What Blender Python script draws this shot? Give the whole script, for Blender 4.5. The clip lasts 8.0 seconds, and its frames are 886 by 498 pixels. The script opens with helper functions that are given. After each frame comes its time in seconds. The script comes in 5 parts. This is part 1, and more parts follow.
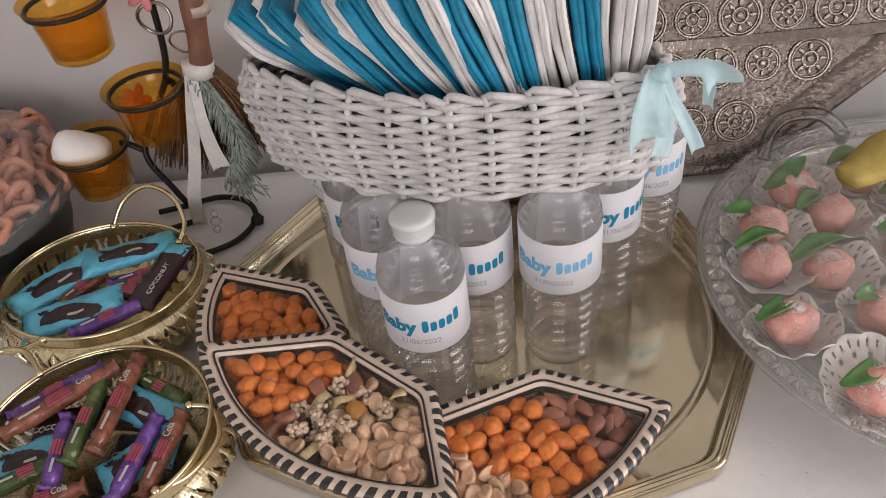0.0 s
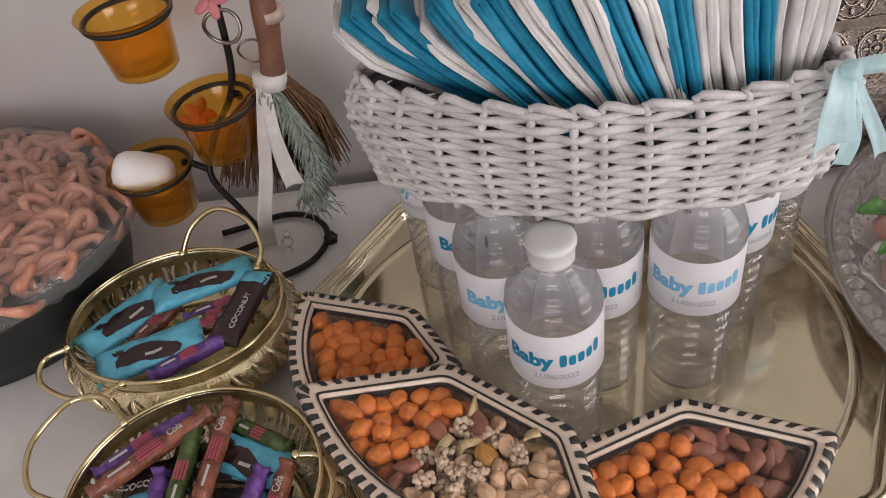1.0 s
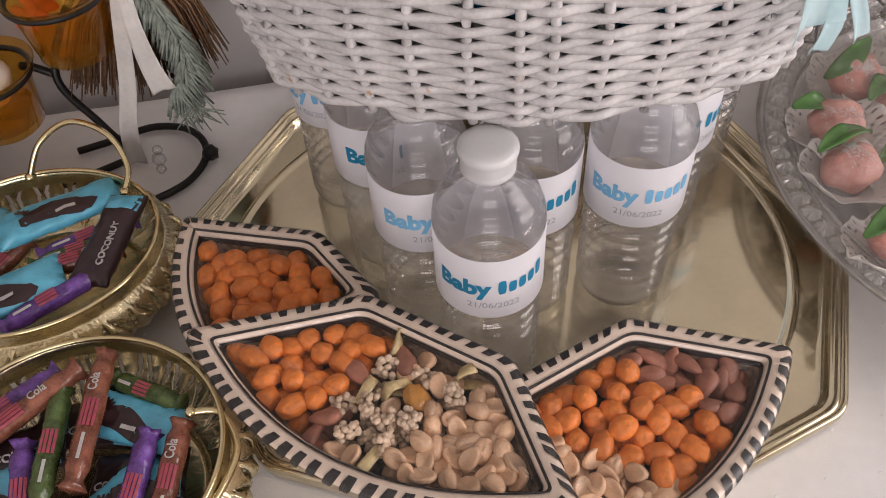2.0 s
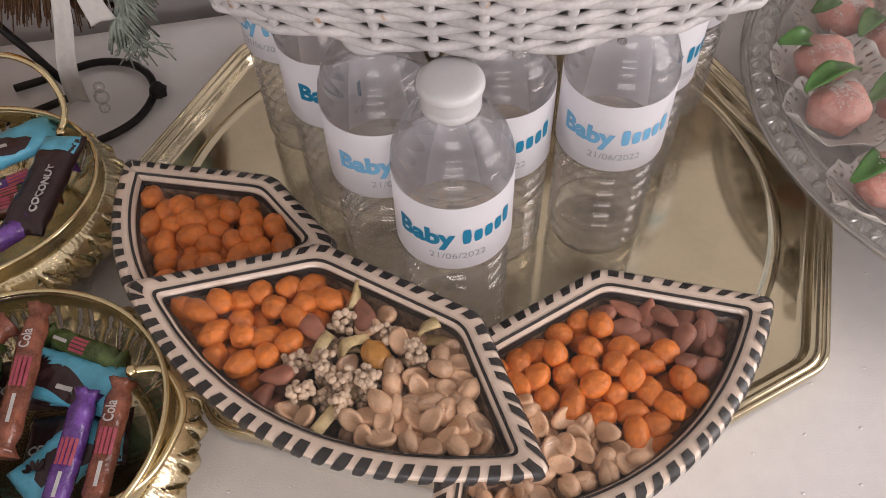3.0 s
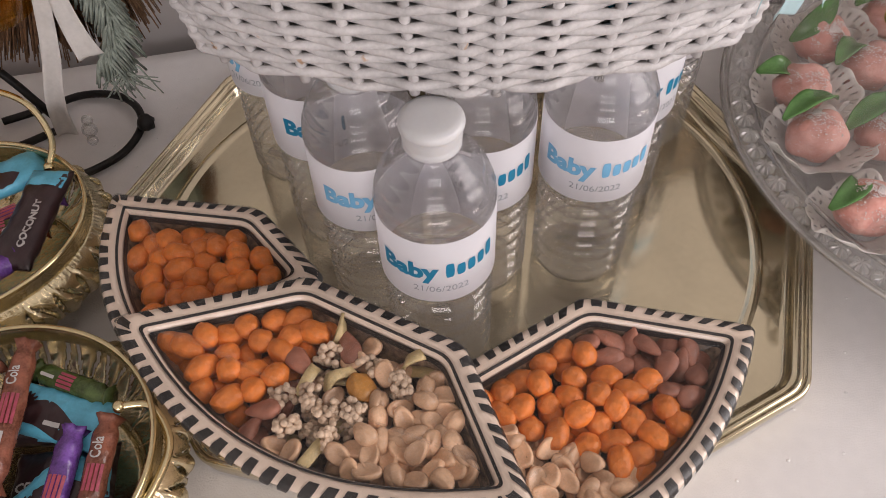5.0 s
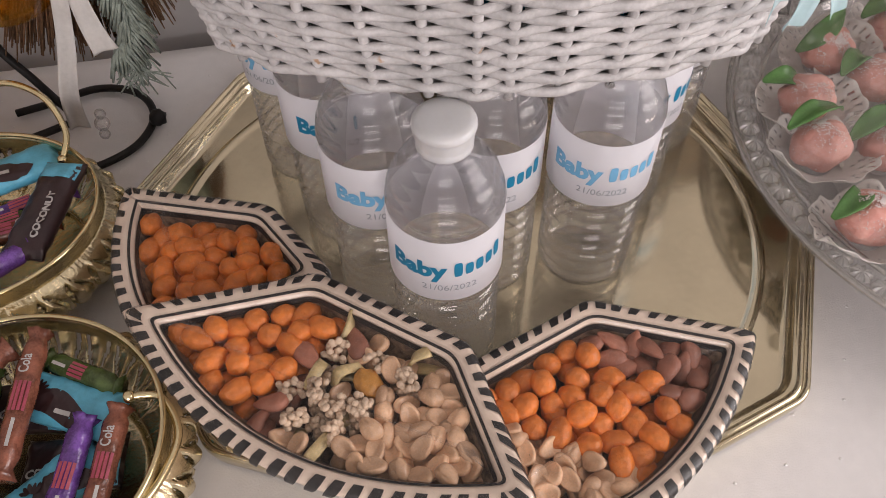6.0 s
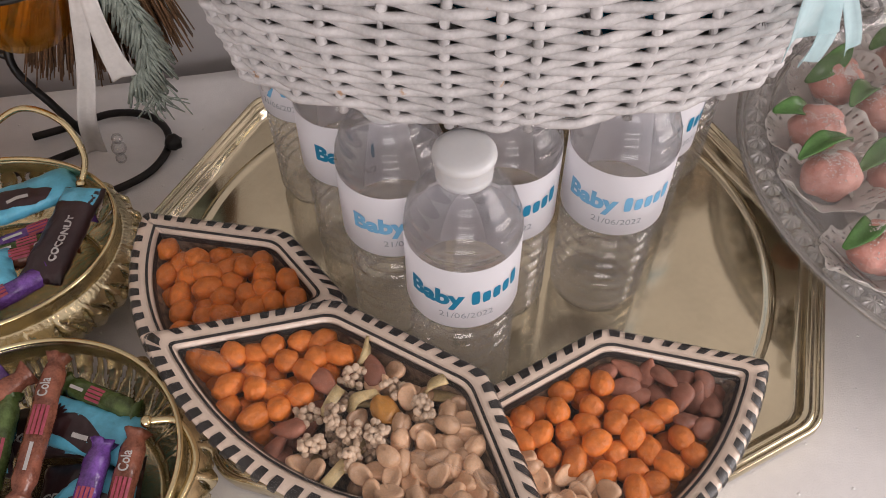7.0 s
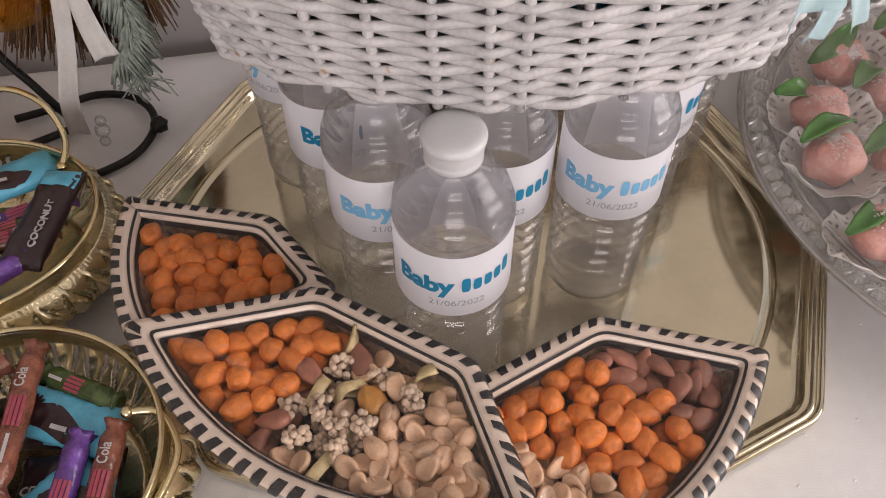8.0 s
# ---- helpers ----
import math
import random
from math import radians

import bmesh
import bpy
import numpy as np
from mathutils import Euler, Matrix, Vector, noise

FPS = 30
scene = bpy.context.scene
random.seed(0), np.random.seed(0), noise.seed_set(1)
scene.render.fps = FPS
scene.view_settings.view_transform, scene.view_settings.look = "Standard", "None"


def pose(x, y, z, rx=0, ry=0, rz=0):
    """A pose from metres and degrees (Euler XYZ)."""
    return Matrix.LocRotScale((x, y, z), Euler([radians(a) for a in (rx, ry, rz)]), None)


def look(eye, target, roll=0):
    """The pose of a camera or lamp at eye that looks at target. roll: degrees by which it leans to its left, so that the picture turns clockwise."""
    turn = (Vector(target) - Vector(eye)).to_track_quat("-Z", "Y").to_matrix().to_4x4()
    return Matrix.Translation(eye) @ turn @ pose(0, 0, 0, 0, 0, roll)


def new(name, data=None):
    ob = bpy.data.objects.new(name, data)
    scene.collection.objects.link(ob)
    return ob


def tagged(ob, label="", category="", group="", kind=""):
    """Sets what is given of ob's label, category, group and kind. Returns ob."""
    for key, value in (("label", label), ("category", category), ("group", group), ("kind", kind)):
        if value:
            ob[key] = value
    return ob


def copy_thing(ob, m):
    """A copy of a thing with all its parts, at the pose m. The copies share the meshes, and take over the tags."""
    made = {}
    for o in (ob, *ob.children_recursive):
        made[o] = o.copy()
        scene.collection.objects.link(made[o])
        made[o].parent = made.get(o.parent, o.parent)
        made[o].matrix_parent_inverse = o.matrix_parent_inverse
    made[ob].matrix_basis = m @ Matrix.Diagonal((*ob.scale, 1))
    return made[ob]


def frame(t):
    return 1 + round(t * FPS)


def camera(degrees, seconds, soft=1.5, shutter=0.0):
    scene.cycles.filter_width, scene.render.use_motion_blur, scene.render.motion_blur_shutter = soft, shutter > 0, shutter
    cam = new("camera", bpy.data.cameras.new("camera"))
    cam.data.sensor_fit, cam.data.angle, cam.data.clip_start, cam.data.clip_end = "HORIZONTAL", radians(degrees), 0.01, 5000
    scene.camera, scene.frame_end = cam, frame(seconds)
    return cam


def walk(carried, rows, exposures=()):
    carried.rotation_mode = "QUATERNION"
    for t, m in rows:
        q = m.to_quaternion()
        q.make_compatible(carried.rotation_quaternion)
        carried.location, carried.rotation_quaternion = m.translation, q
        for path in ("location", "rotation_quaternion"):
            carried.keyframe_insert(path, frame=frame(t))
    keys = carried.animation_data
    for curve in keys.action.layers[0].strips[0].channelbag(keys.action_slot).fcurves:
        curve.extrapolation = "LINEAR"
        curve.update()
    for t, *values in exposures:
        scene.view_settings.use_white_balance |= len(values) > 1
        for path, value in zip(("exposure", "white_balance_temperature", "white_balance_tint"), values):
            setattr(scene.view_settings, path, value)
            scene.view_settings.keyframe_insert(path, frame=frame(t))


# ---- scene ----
cam = camera(56.3, 8.0, soft=0.85)
PATH = [
    (0, (0.009, 0.064, 0.503), (-0.106, 1.548, -0.832), -7.5),
    (0.5, (-0.005, 0.055, 0.507), (-0.138, 1.536, -0.831), -8.3),
    (0.7, (-0.018, 0.088, 0.503), (-0.171, 1.582, -0.818), -9.7),
    (1, (-0.069, 0.121, 0.49), (-0.19, 1.591, -0.861), -10.0),
    (1.2, (-0.074, 0.138, 0.483), (-0.206, 1.590, -0.886), -10.6),
    (1.5, (-0.097, 0.16, 0.462), (-0.095, 1.517, -1.007), -7.4),
    (1.7, (-0.090, 0.174, 0.457), (-0.055, 1.503, -1.036), -7.0),
    (2, (-0.093, 0.179, 0.443), (0.051, 1.46, -1.086), -4.3),
    (2.2, (-0.086, 0.183, 0.436), (0.082, 1.429, -1.119), -3.7),
    (3.5, (-0.083, 0.203, 0.415), (0.099, 1.357, -1.208), -2.3),
    (4, (-0.082, 0.203, 0.418), (0.088, 1.358, -1.205), -2.9),
    (4.5, (-0.078, 0.205, 0.432), (0.117, 1.391, -1.166), -2.7),
    (4.7, (-0.077, 0.204, 0.427), (0.123, 1.397, -1.165), -2.7),
    (6, (-0.083, 0.198, 0.432), (0.121, 1.394, -1.157), -1.1),
    (6.5, (-0.082, 0.199, 0.44), (0.113, 1.426, -1.127), -1.6),
    (7, (-0.091, 0.2, 0.438), (0.119, 1.434, -1.122), -0.7),
    (7.5, (-0.089, 0.202, 0.435), (0.113, 1.436, -1.127), -1.0),
    (8, (-0.085, 0.208, 0.427), (0.122, 1.414, -1.155), -0.6),
]
walk(cam, [(t, look(eye, target, roll)) for t, eye, target, roll in PATH],
     exposures=[(0.0, -0.06, 6200, 10), (1.3, -0.05, 6200, 10), (2.0, 0.06, 6300, 13), (8.0, 0.09, 6300, 13)])

# ---- world and light ----
world = bpy.data.worlds.new("sky")
scene.world = world
world.use_nodes = True
sky = world.node_tree.nodes.new("ShaderNodeTexSky")
sky.sky_type, sky.sun_disc = "NISHITA", False
sky.sun_elevation, sky.sun_rotation = radians(35), radians(120)
back = world.node_tree.nodes["Background"]
back.inputs[1].default_value = 0.12
world.node_tree.links.new(sky.outputs[0], back.inputs[0])
scene.view_settings.exposure = 0.0


def daylight_panel(name, eye, target, w, h, power, colour):
    data = bpy.data.lights.new(name, "AREA")
    data.shape, data.size, data.size_y, data.energy, data.color = "RECTANGLE", w, h, power, colour
    ob = new(name, data)
    ob.matrix_world = look(eye, target)
    return ob


# daylight of the window at right, out of view
daylight_panel("window_daylight", (1.93, -0.35, 0.75), (0.0, 0.3, 0.1), 1.3, 1.25, 35, (1.0, 0.905, 0.855))
# added fill lamp behind the camera; no window is known on this side
daylight_panel("window_daylight", (-0.45, -2.45, 0.85), (-0.1, 0.5, 0.25), 1.7, 1.25, 43, (1.0, 0.905, 0.86))

# ---- materials ----
MATS = {}


def mat(name, colour, rough=0.5, metal=0.0, vary=0.12, scale=60.0, bump=0.0, bump_scale=None, colour2=None, alpha=1.0, sss=0.0, coat=0.0, spec=0.5, detail=4.0, rvary=0.0, rnd=0.0):
    """A plain surface with colour variation at two scales, fine relief and gloss variation."""
    if name in MATS:
        return MATS[name]
    m = bpy.data.materials.new(name)
    m.use_nodes = True
    nt = m.node_tree
    b = nt.nodes["Principled BSDF"]
    co = nt.nodes.new("ShaderNodeTexCoord")
    n1 = nt.nodes.new("ShaderNodeTexNoise")
    n1.inputs["Scale"].default_value, n1.inputs["Detail"].default_value = scale, detail
    n2 = nt.nodes.new("ShaderNodeTexNoise")
    n2.inputs["Scale"].default_value, n2.inputs["Detail"].default_value = scale * 7.3, 3
    nt.links.new(co.outputs["Object"], n1.inputs["Vector"])
    nt.links.new(co.outputs["Object"], n2.inputs["Vector"])
    add = nt.nodes.new("ShaderNodeMath")
    add.operation = "MULTIPLY_ADD"
    add.inputs[1].default_value = 0.45
    nt.links.new(n2.outputs["Fac"], add.inputs[0])
    nt.links.new(n1.outputs["Fac"], add.inputs[2])
    ramp = nt.nodes.new("ShaderNodeMapRange")
    ramp.inputs[1].default_value, ramp.inputs[2].default_value = 0.5, 0.95
    nt.links.new(add.outputs[0], ramp.inputs[0])
    mix = nt.nodes.new("ShaderNodeMix")
    mix.data_type = "RGBA"
    c2 = colour2 or tuple(max(0.0, c * (1 - 2.2 * vary)) for c in colour)
    mix.inputs[6].default_value, mix.inputs[7].default_value = (*c2, 1), (*colour, 1)
    nt.links.new(ramp.outputs[0], mix.inputs[0])
    out = mix.outputs[2]
    if rnd:
        info = nt.nodes.new("ShaderNodeObjectInfo")
        hs = nt.nodes.new("ShaderNodeHueSaturation")
        mr = nt.nodes.new("ShaderNodeMapRange")
        mr.inputs[3].default_value, mr.inputs[4].default_value = 1 - rnd, 1 + rnd
        nt.links.new(info.outputs["Random"], mr.inputs[0])
        nt.links.new(mr.outputs[0], hs.inputs["Value"])
        nt.links.new(out, hs.inputs["Color"])
        out = hs.outputs[0]
    nt.links.new(out, b.inputs["Base Color"])
    b.inputs["Roughness"].default_value, b.inputs["Metallic"].default_value = rough, metal
    b.inputs["Specular IOR Level"].default_value = spec
    b.inputs["Coat Weight"].default_value = coat
    b.inputs["Coat Roughness"].default_value = 0.08
    b.inputs["Subsurface Weight"].default_value = sss
    b.inputs["Subsurface Radius"].default_value = (0.004, 0.003, 0.002)
    b.inputs["Alpha"].default_value = alpha
    if rvary:
        rr = nt.nodes.new("ShaderNodeMapRange")
        rr.inputs[3].default_value, rr.inputs[4].default_value = max(0.0, rough - rvary), rough + rvary
        nt.links.new(n1.outputs["Fac"], rr.inputs[0])
        nt.links.new(rr.outputs[0], b.inputs["Roughness"])
    if bump:
        nb = nt.nodes.new("ShaderNodeTexNoise")
        nb.inputs["Scale"].default_value, nb.inputs["Detail"].default_value = bump_scale or scale * 5, 5
        nt.links.new(co.outputs["Object"], nb.inputs["Vector"])
        bp = nt.nodes.new("ShaderNodeBump")
        bp.inputs["Strength"].default_value, bp.inputs["Distance"].default_value = 0.6, bump
        nt.links.new(nb.outputs["Fac"], bp.inputs["Height"])
        nt.links.new(bp.outputs[0], b.inputs["Normal"])
    MATS[name] = m
    return m


def clear(name, colour, rough, ior, see, film_bump=0.0, bump_scale=40.0, gloss=1.12, haze=0.0, haze_colour=(0.9, 0.9, 0.9)):
    """Clear plastic, water or film: part refracts, part lets the light straight through, with more gloss at a glancing
    angle. haze: a pale diffuse share that puts brightness into the colour.
    """
    m = bpy.data.materials.new(name)
    m.use_nodes = True
    nt = m.node_tree
    nt.nodes.remove(nt.nodes["Principled BSDF"])
    out = nt.nodes["Material Output"]
    tr = nt.nodes.new("ShaderNodeBsdfTransparent")
    tr.inputs[0].default_value = (*colour, 1)
    gl = nt.nodes.new("ShaderNodeBsdfGlossy")
    gl.inputs["Roughness"].default_value = rough
    fr = nt.nodes.new("ShaderNodeLayerWeight")
    fr.inputs[0].default_value = 0.5
    steep = nt.nodes.new("ShaderNodeMath")
    steep.operation = "POWER"
    steep.inputs[1].default_value = 4.0
    nt.links.new(fr.outputs["Facing"], steep.inputs[0])
    ramp = nt.nodes.new("ShaderNodeMapRange")
    ramp.inputs[3].default_value, ramp.inputs[4].default_value = ((gloss - 1) / (gloss + 1)) ** 2, min(0.9, 2.2 * (gloss - 1))
    nt.links.new(steep.outputs[0], ramp.inputs[0])
    top = nt.nodes.new("ShaderNodeMixShader")
    nt.links.new(ramp.outputs[0], top.inputs[0])
    under = tr.outputs[0]
    if see < 1:
        rf = nt.nodes.new("ShaderNodeBsdfRefraction")
        rf.inputs["Color"].default_value = (*colour, 1)
        rf.inputs["Roughness"].default_value, rf.inputs["IOR"].default_value = rough, ior
        mx = nt.nodes.new("ShaderNodeMixShader")
        mx.inputs[0].default_value = see
        nt.links.new(rf.outputs[0], mx.inputs[1])
        nt.links.new(tr.outputs[0], mx.inputs[2])
        under = mx.outputs[0]
    if haze:
        df = nt.nodes.new("ShaderNodeBsdfTranslucent")
        df.inputs[0].default_value = (*haze_colour, 1)
        d2 = nt.nodes.new("ShaderNodeBsdfDiffuse")
        d2.inputs[0].default_value = (*haze_colour, 1)
        h1 = nt.nodes.new("ShaderNodeMixShader")
        nt.links.new(df.outputs[0], h1.inputs[1])
        nt.links.new(d2.outputs[0], h1.inputs[2])
        h2 = nt.nodes.new("ShaderNodeMixShader")
        h2.inputs[0].default_value = haze
        nt.links.new(under, h2.inputs[1])
        nt.links.new(h1.outputs[0], h2.inputs[2])
        under = h2.outputs[0]
    nt.links.new(under, top.inputs[1])
    nt.links.new(gl.outputs[0], top.inputs[2])
    nt.links.new(top.outputs[0], out.inputs[0])
    if film_bump:
        co = nt.nodes.new("ShaderNodeTexCoord")
        nb = nt.nodes.new("ShaderNodeTexNoise")
        nb.inputs["Scale"].default_value, nb.inputs["Detail"].default_value = bump_scale, 3
        nt.links.new(co.outputs["Object"], nb.inputs["Vector"])
        bp = nt.nodes.new("ShaderNodeBump")
        bp.inputs["Strength"].default_value, bp.inputs["Distance"].default_value = 0.7, film_bump
        nt.links.new(nb.outputs["Fac"], bp.inputs["Height"])
        nt.links.new(bp.outputs[0], gl.inputs["Normal"])
        nt.links.new(bp.outputs[0], fr.inputs["Normal"])
    return m


WALL = mat("painted_wall", (0.44, 0.42, 0.41), 0.8, vary=0.04, scale=3, bump=0.0006, bump_scale=120)
# paler than the seen wall, so the unseen walls bounce light to the table
ROOM = mat("white_wall_paint", (0.74, 0.72, 0.70), 0.85, vary=0.03, scale=3)
CLOTH = mat("white_tablecloth", (0.74, 0.72, 0.71), 0.75, vary=0.05, scale=14, bump=0.0004, bump_scale=900)
BRASS = mat("polished_brass_tray", (0.66, 0.58, 0.41), 0.12, 1.0, vary=0.06, scale=30, bump=0.00012, bump_scale=60, rvary=0.05)
GOLD = mat("embossed_gold", (0.82, 0.71, 0.47), 0.27, 1.0, vary=0.14, scale=90, bump=0.0007, bump_scale=330)
GOLDWIRE = mat("gold_wire", (0.76, 0.64, 0.38), 0.18, 1.0, vary=0.08, scale=60)
WICKER = mat("white_painted_wicker", (0.56, 0.54, 0.535), 0.45, vary=0.16, scale=70, bump=0.0006, bump_scale=500)


def worn(m, colour, scale, edge):
    """Chips of another colour scattered over a painted surface."""
    nt = m.node_tree
    b = nt.nodes["Principled BSDF"]
    src = b.inputs["Base Color"].links[0].from_socket
    co = nt.nodes.new("ShaderNodeTexCoord")
    n = nt.nodes.new("ShaderNodeTexNoise")
    n.inputs["Scale"].default_value, n.inputs["Detail"].default_value = scale, 4
    nt.links.new(co.outputs["Object"], n.inputs["Vector"])
    r = nt.nodes.new("ShaderNodeMapRange")
    r.inputs[1].default_value, r.inputs[2].default_value = edge, edge + 0.03
    nt.links.new(n.outputs["Fac"], r.inputs[0])
    mx = nt.nodes.new("ShaderNodeMix")
    mx.data_type = "RGBA"
    nt.links.new(r.outputs[0], mx.inputs[0])
    nt.links.new(src, mx.inputs[6])
    mx.inputs[7].default_value = (*colour, 1)
    nt.links.new(mx.outputs[2], b.inputs["Base Color"])


def thin(m, amount, colour):
    """Lets part of the light through a thin sheet."""
    nt = m.node_tree
    tl = nt.nodes.new("ShaderNodeBsdfTranslucent")
    tl.inputs[0].default_value = (*colour, 1)
    mx = nt.nodes.new("ShaderNodeMixShader")
    mx.inputs[0].default_value = amount
    nt.links.new(nt.nodes["Principled BSDF"].outputs[0], mx.inputs[1])
    nt.links.new(tl.outputs[0], mx.inputs[2])
    nt.links.new(mx.outputs[0], nt.nodes["Material Output"].inputs[0])


worn(WICKER, (0.42, 0.27, 0.17), 75, 0.705)
# the pale haze stands in for light scattered inside the full bottle
PET = clear("clear_bottle_plastic", (0.995, 0.995, 0.995), 0.01, 1.33, 0.68, gloss=1.5, haze=0.065, haze_colour=(0.93, 0.92, 0.95))
CAP = mat("white_plastic_cap", (0.55, 0.55, 0.555), 0.4, vary=0.03, sss=0.1)
PAPER = mat("white_label_paper", (0.78, 0.77, 0.80), 0.45, vary=0.02, scale=30)
thin(PAPER, 0.38, (0.85, 0.84, 0.88))
INK = mat("blue_print", (0.003, 0.17, 0.31), 0.5, vary=0.08)
INK_PALE = mat("pale_blue_print", (0.16, 0.40, 0.62), 0.5, vary=0.1)
INK_GREY = mat("grey_print", (0.32, 0.34, 0.37), 0.6, vary=0.08)
CERAMIC = mat("cream_ceramic", (0.76, 0.61, 0.49), 0.32, vary=0.07, scale=40, coat=0.3, bump=0.0003, bump_scale=90)
BLACKPAINT = mat("black_brush_paint", (0.025, 0.02, 0.018), 0.4, vary=0.3, scale=200)
# haze in both films paints the milky veil of reflected light
FILM = clear("cling_film", (0.985, 0.985, 0.985), 0.12, 1.35, 1.0, 0.0018, 22.0, gloss=1.11, haze=0.03)
CRINKLED = clear("crinkled_film", (0.99, 0.99, 0.99), 0.07, 1.35, 1.0, 0.014, 26.0, gloss=1.4, haze=0.10)

# ---- building helpers ----
class Geo:
    """Collects vertices and faces for one mesh."""

    def __init__(self):
        self.v, self.f, self.m = [], [], []

    def rings(self, rings, closed=True, cap0=False, cap1=False, mats=None):
        n, base = len(rings[0]), len(self.v)
        for r in rings:
            self.v += [tuple(p) for p in r]
        for i in range(len(rings) - 1):
            for j in range(n if closed else n - 1):
                k = (j + 1) % n
                self.f.append((base + i * n + j, base + i * n + k, base + (i + 1) * n + k, base + (i + 1) * n + j))
                self.m.append(mats[i] if mats else 0)
        for flag, i in ((cap0, 0), (cap1, len(rings) - 1)):
            if flag:
                c = len(self.v)
                ring = rings[i]
                self.v.append(tuple(sum(p[a] for p in ring) / n for a in range(3)))
                for j in range(n):
                    a, b = base + i * n + j, base + i * n + (j + 1) % n
                    self.f.append((b, a, c) if i == 0 else (a, b, c))
                    self.m.append(mats[min(i, len(rings) - 2)] if mats else 0)
        return self

    def tube(self, pts, r, sides=6, closed=False, flat=1.0):
        pts = [Vector(p) for p in pts]
        n = len(pts)
        rings = []
        up = Vector((0, 0, 1))
        for i, p in enumerate(pts):
            a = pts[(i - 1) % n] if (closed or i) else p
            b = pts[(i + 1) % n] if (closed or i < n - 1) else p
            d = (b - a).normalized()
            side = d.cross(up)
            if side.length < 0.05:
                side = d.cross(Vector((1, 0, 0)))
            side.normalize()
            top = side.cross(d).normalized()
            rr = r[i] if isinstance(r, (list, tuple)) else r
            rings.append([p + side * math.cos(2 * math.pi * j / sides) * rr * flat + top * math.sin(2 * math.pi * j / sides) * rr for j in range(sides)])
        if closed:
            rings.append(rings[0])
        return self.rings(rings, True, not closed, not closed)

    def lathe(self, prof, seg=48, ax=1.0, ay=1.0, cap0=False, cap1=False, c=(0, 0, 0), mats=None):
        return self.rings([[(c[0] + r * ax * math.cos(2 * math.pi * j / seg), c[1] + r * ay * math.sin(2 * math.pi * j / seg), c[2] + z) for j in range(seg)] for r, z in prof], True, cap0, cap1, mats)

    def poly(self, pts):
        b = len(self.v)
        self.v += [tuple(p) for p in pts]
        self.f.append(tuple(range(b, b + len(pts))))
        self.m.append(0)
        return self

    def box(self, x0, y0, z0, x1, y1, z1):
        b = len(self.v)
        self.v += [(x, y, z) for z in (z0, z1) for y in (y0, y1) for x in (x0, x1)]
        for f in ((0, 2, 3, 1), (4, 5, 7, 6), (0, 1, 5, 4), (2, 6, 7, 3), (0, 4, 6, 2), (1, 3, 7, 5)):
            self.f.append(tuple(b + i for i in f))
            self.m.append(0)
        return self

    def mesh(self, name, mats, smooth=True):
        me = bpy.data.meshes.new(name)
        me.from_pydata(self.v, [], self.f)
        for m in (mats if isinstance(mats, (list, tuple)) else [mats]):
            me.materials.append(m)
        me.polygons.foreach_set("material_index", self.m)
        me.polygons.foreach_set("use_smooth", [smooth] * len(self.f))
        me.update()
        return me


def thing(name, label, category, m=None, mesh=None, group="", kind=""):
    ob = tagged(new(name, mesh), label, category, group, kind)
    if m is not None:
        ob.matrix_world = m
    return ob


def part(name, geo, material, parent, label="", smooth=True, m=None):
    ob = new(name, geo.mesh(name, material, smooth) if isinstance(geo, Geo) else geo)
    ob.parent = parent
    if m is not None:
        ob.matrix_basis = m
    return tagged(ob, label)


def solid(ob, thickness, offset=0.0):
    md = ob.modifiers.new("thickness", "SOLIDIFY")
    md.thickness, md.offset = thickness, offset
    return ob


def rounded(ob, width, segments=2):
    md = ob.modifiers.new("edges", "BEVEL")
    md.width, md.segments = width, segments
    return ob


def resample(corners, step, radius):
    """A closed outline through the corners, each rounded off, with points about step apart."""
    n = len(corners)
    pts = []
    for i in range(n):
        p, a, b = Vector(corners[i]), Vector(corners[i - 1]), Vector(corners[(i + 1) % n])
        r = min(radius, (a - p).length * 0.45, (b - p).length * 0.45)
        s, e = p + (a - p).normalized() * r, p + (b - p).normalized() * r
        for k in range(5):
            u = k / 4
            pts.append(s * (1 - u) ** 2 + p * 2 * u * (1 - u) + e * u * u)
    out = []
    for i in range(len(pts)):
        a, b = pts[i], pts[(i + 1) % len(pts)]
        c = max(1, round((b - a).length / step))
        out += [a.lerp(b, k / c) for k in range(c)]
    return out


def shrink(corners, d, radius, n_edge):
    """The convex counter-clockwise polygon moved inwards by d, its corners rounded, with the same count of points for every d."""
    n, moved = len(corners), []
    for i in range(n):
        a, p, b = Vector(corners[i - 1]), Vector(corners[i]), Vector(corners[(i + 1) % n])
        u, v = (p - a).normalized(), (b - p).normalized()
        nu, nv = Vector((-u.y, u.x)), Vector((-v.y, v.x))
        k = nu + nv
        moved.append(p + k * (d / max(0.2, 1 + nu.dot(nv))))
    arcs = []
    for i in range(n):
        p, a, b = moved[i], moved[i - 1], moved[(i + 1) % n]
        r = min(radius, (a - p).length * 0.4, (b - p).length * 0.4)
        s, e = p + (a - p).normalized() * r, p + (b - p).normalized() * r
        arcs.append([s * (1 - t) ** 2 + p * 2 * t * (1 - t) + e * t * t for t in (0, 0.25, 0.5, 0.75, 1)])
    out = []
    for i in range(n):
        out += arcs[i]
        a, b = arcs[i][-1], arcs[(i + 1) % n][0]
        out += [a.lerp(b, (k + 1) / (n_edge + 1)) for k in range(n_edge)]
    return out


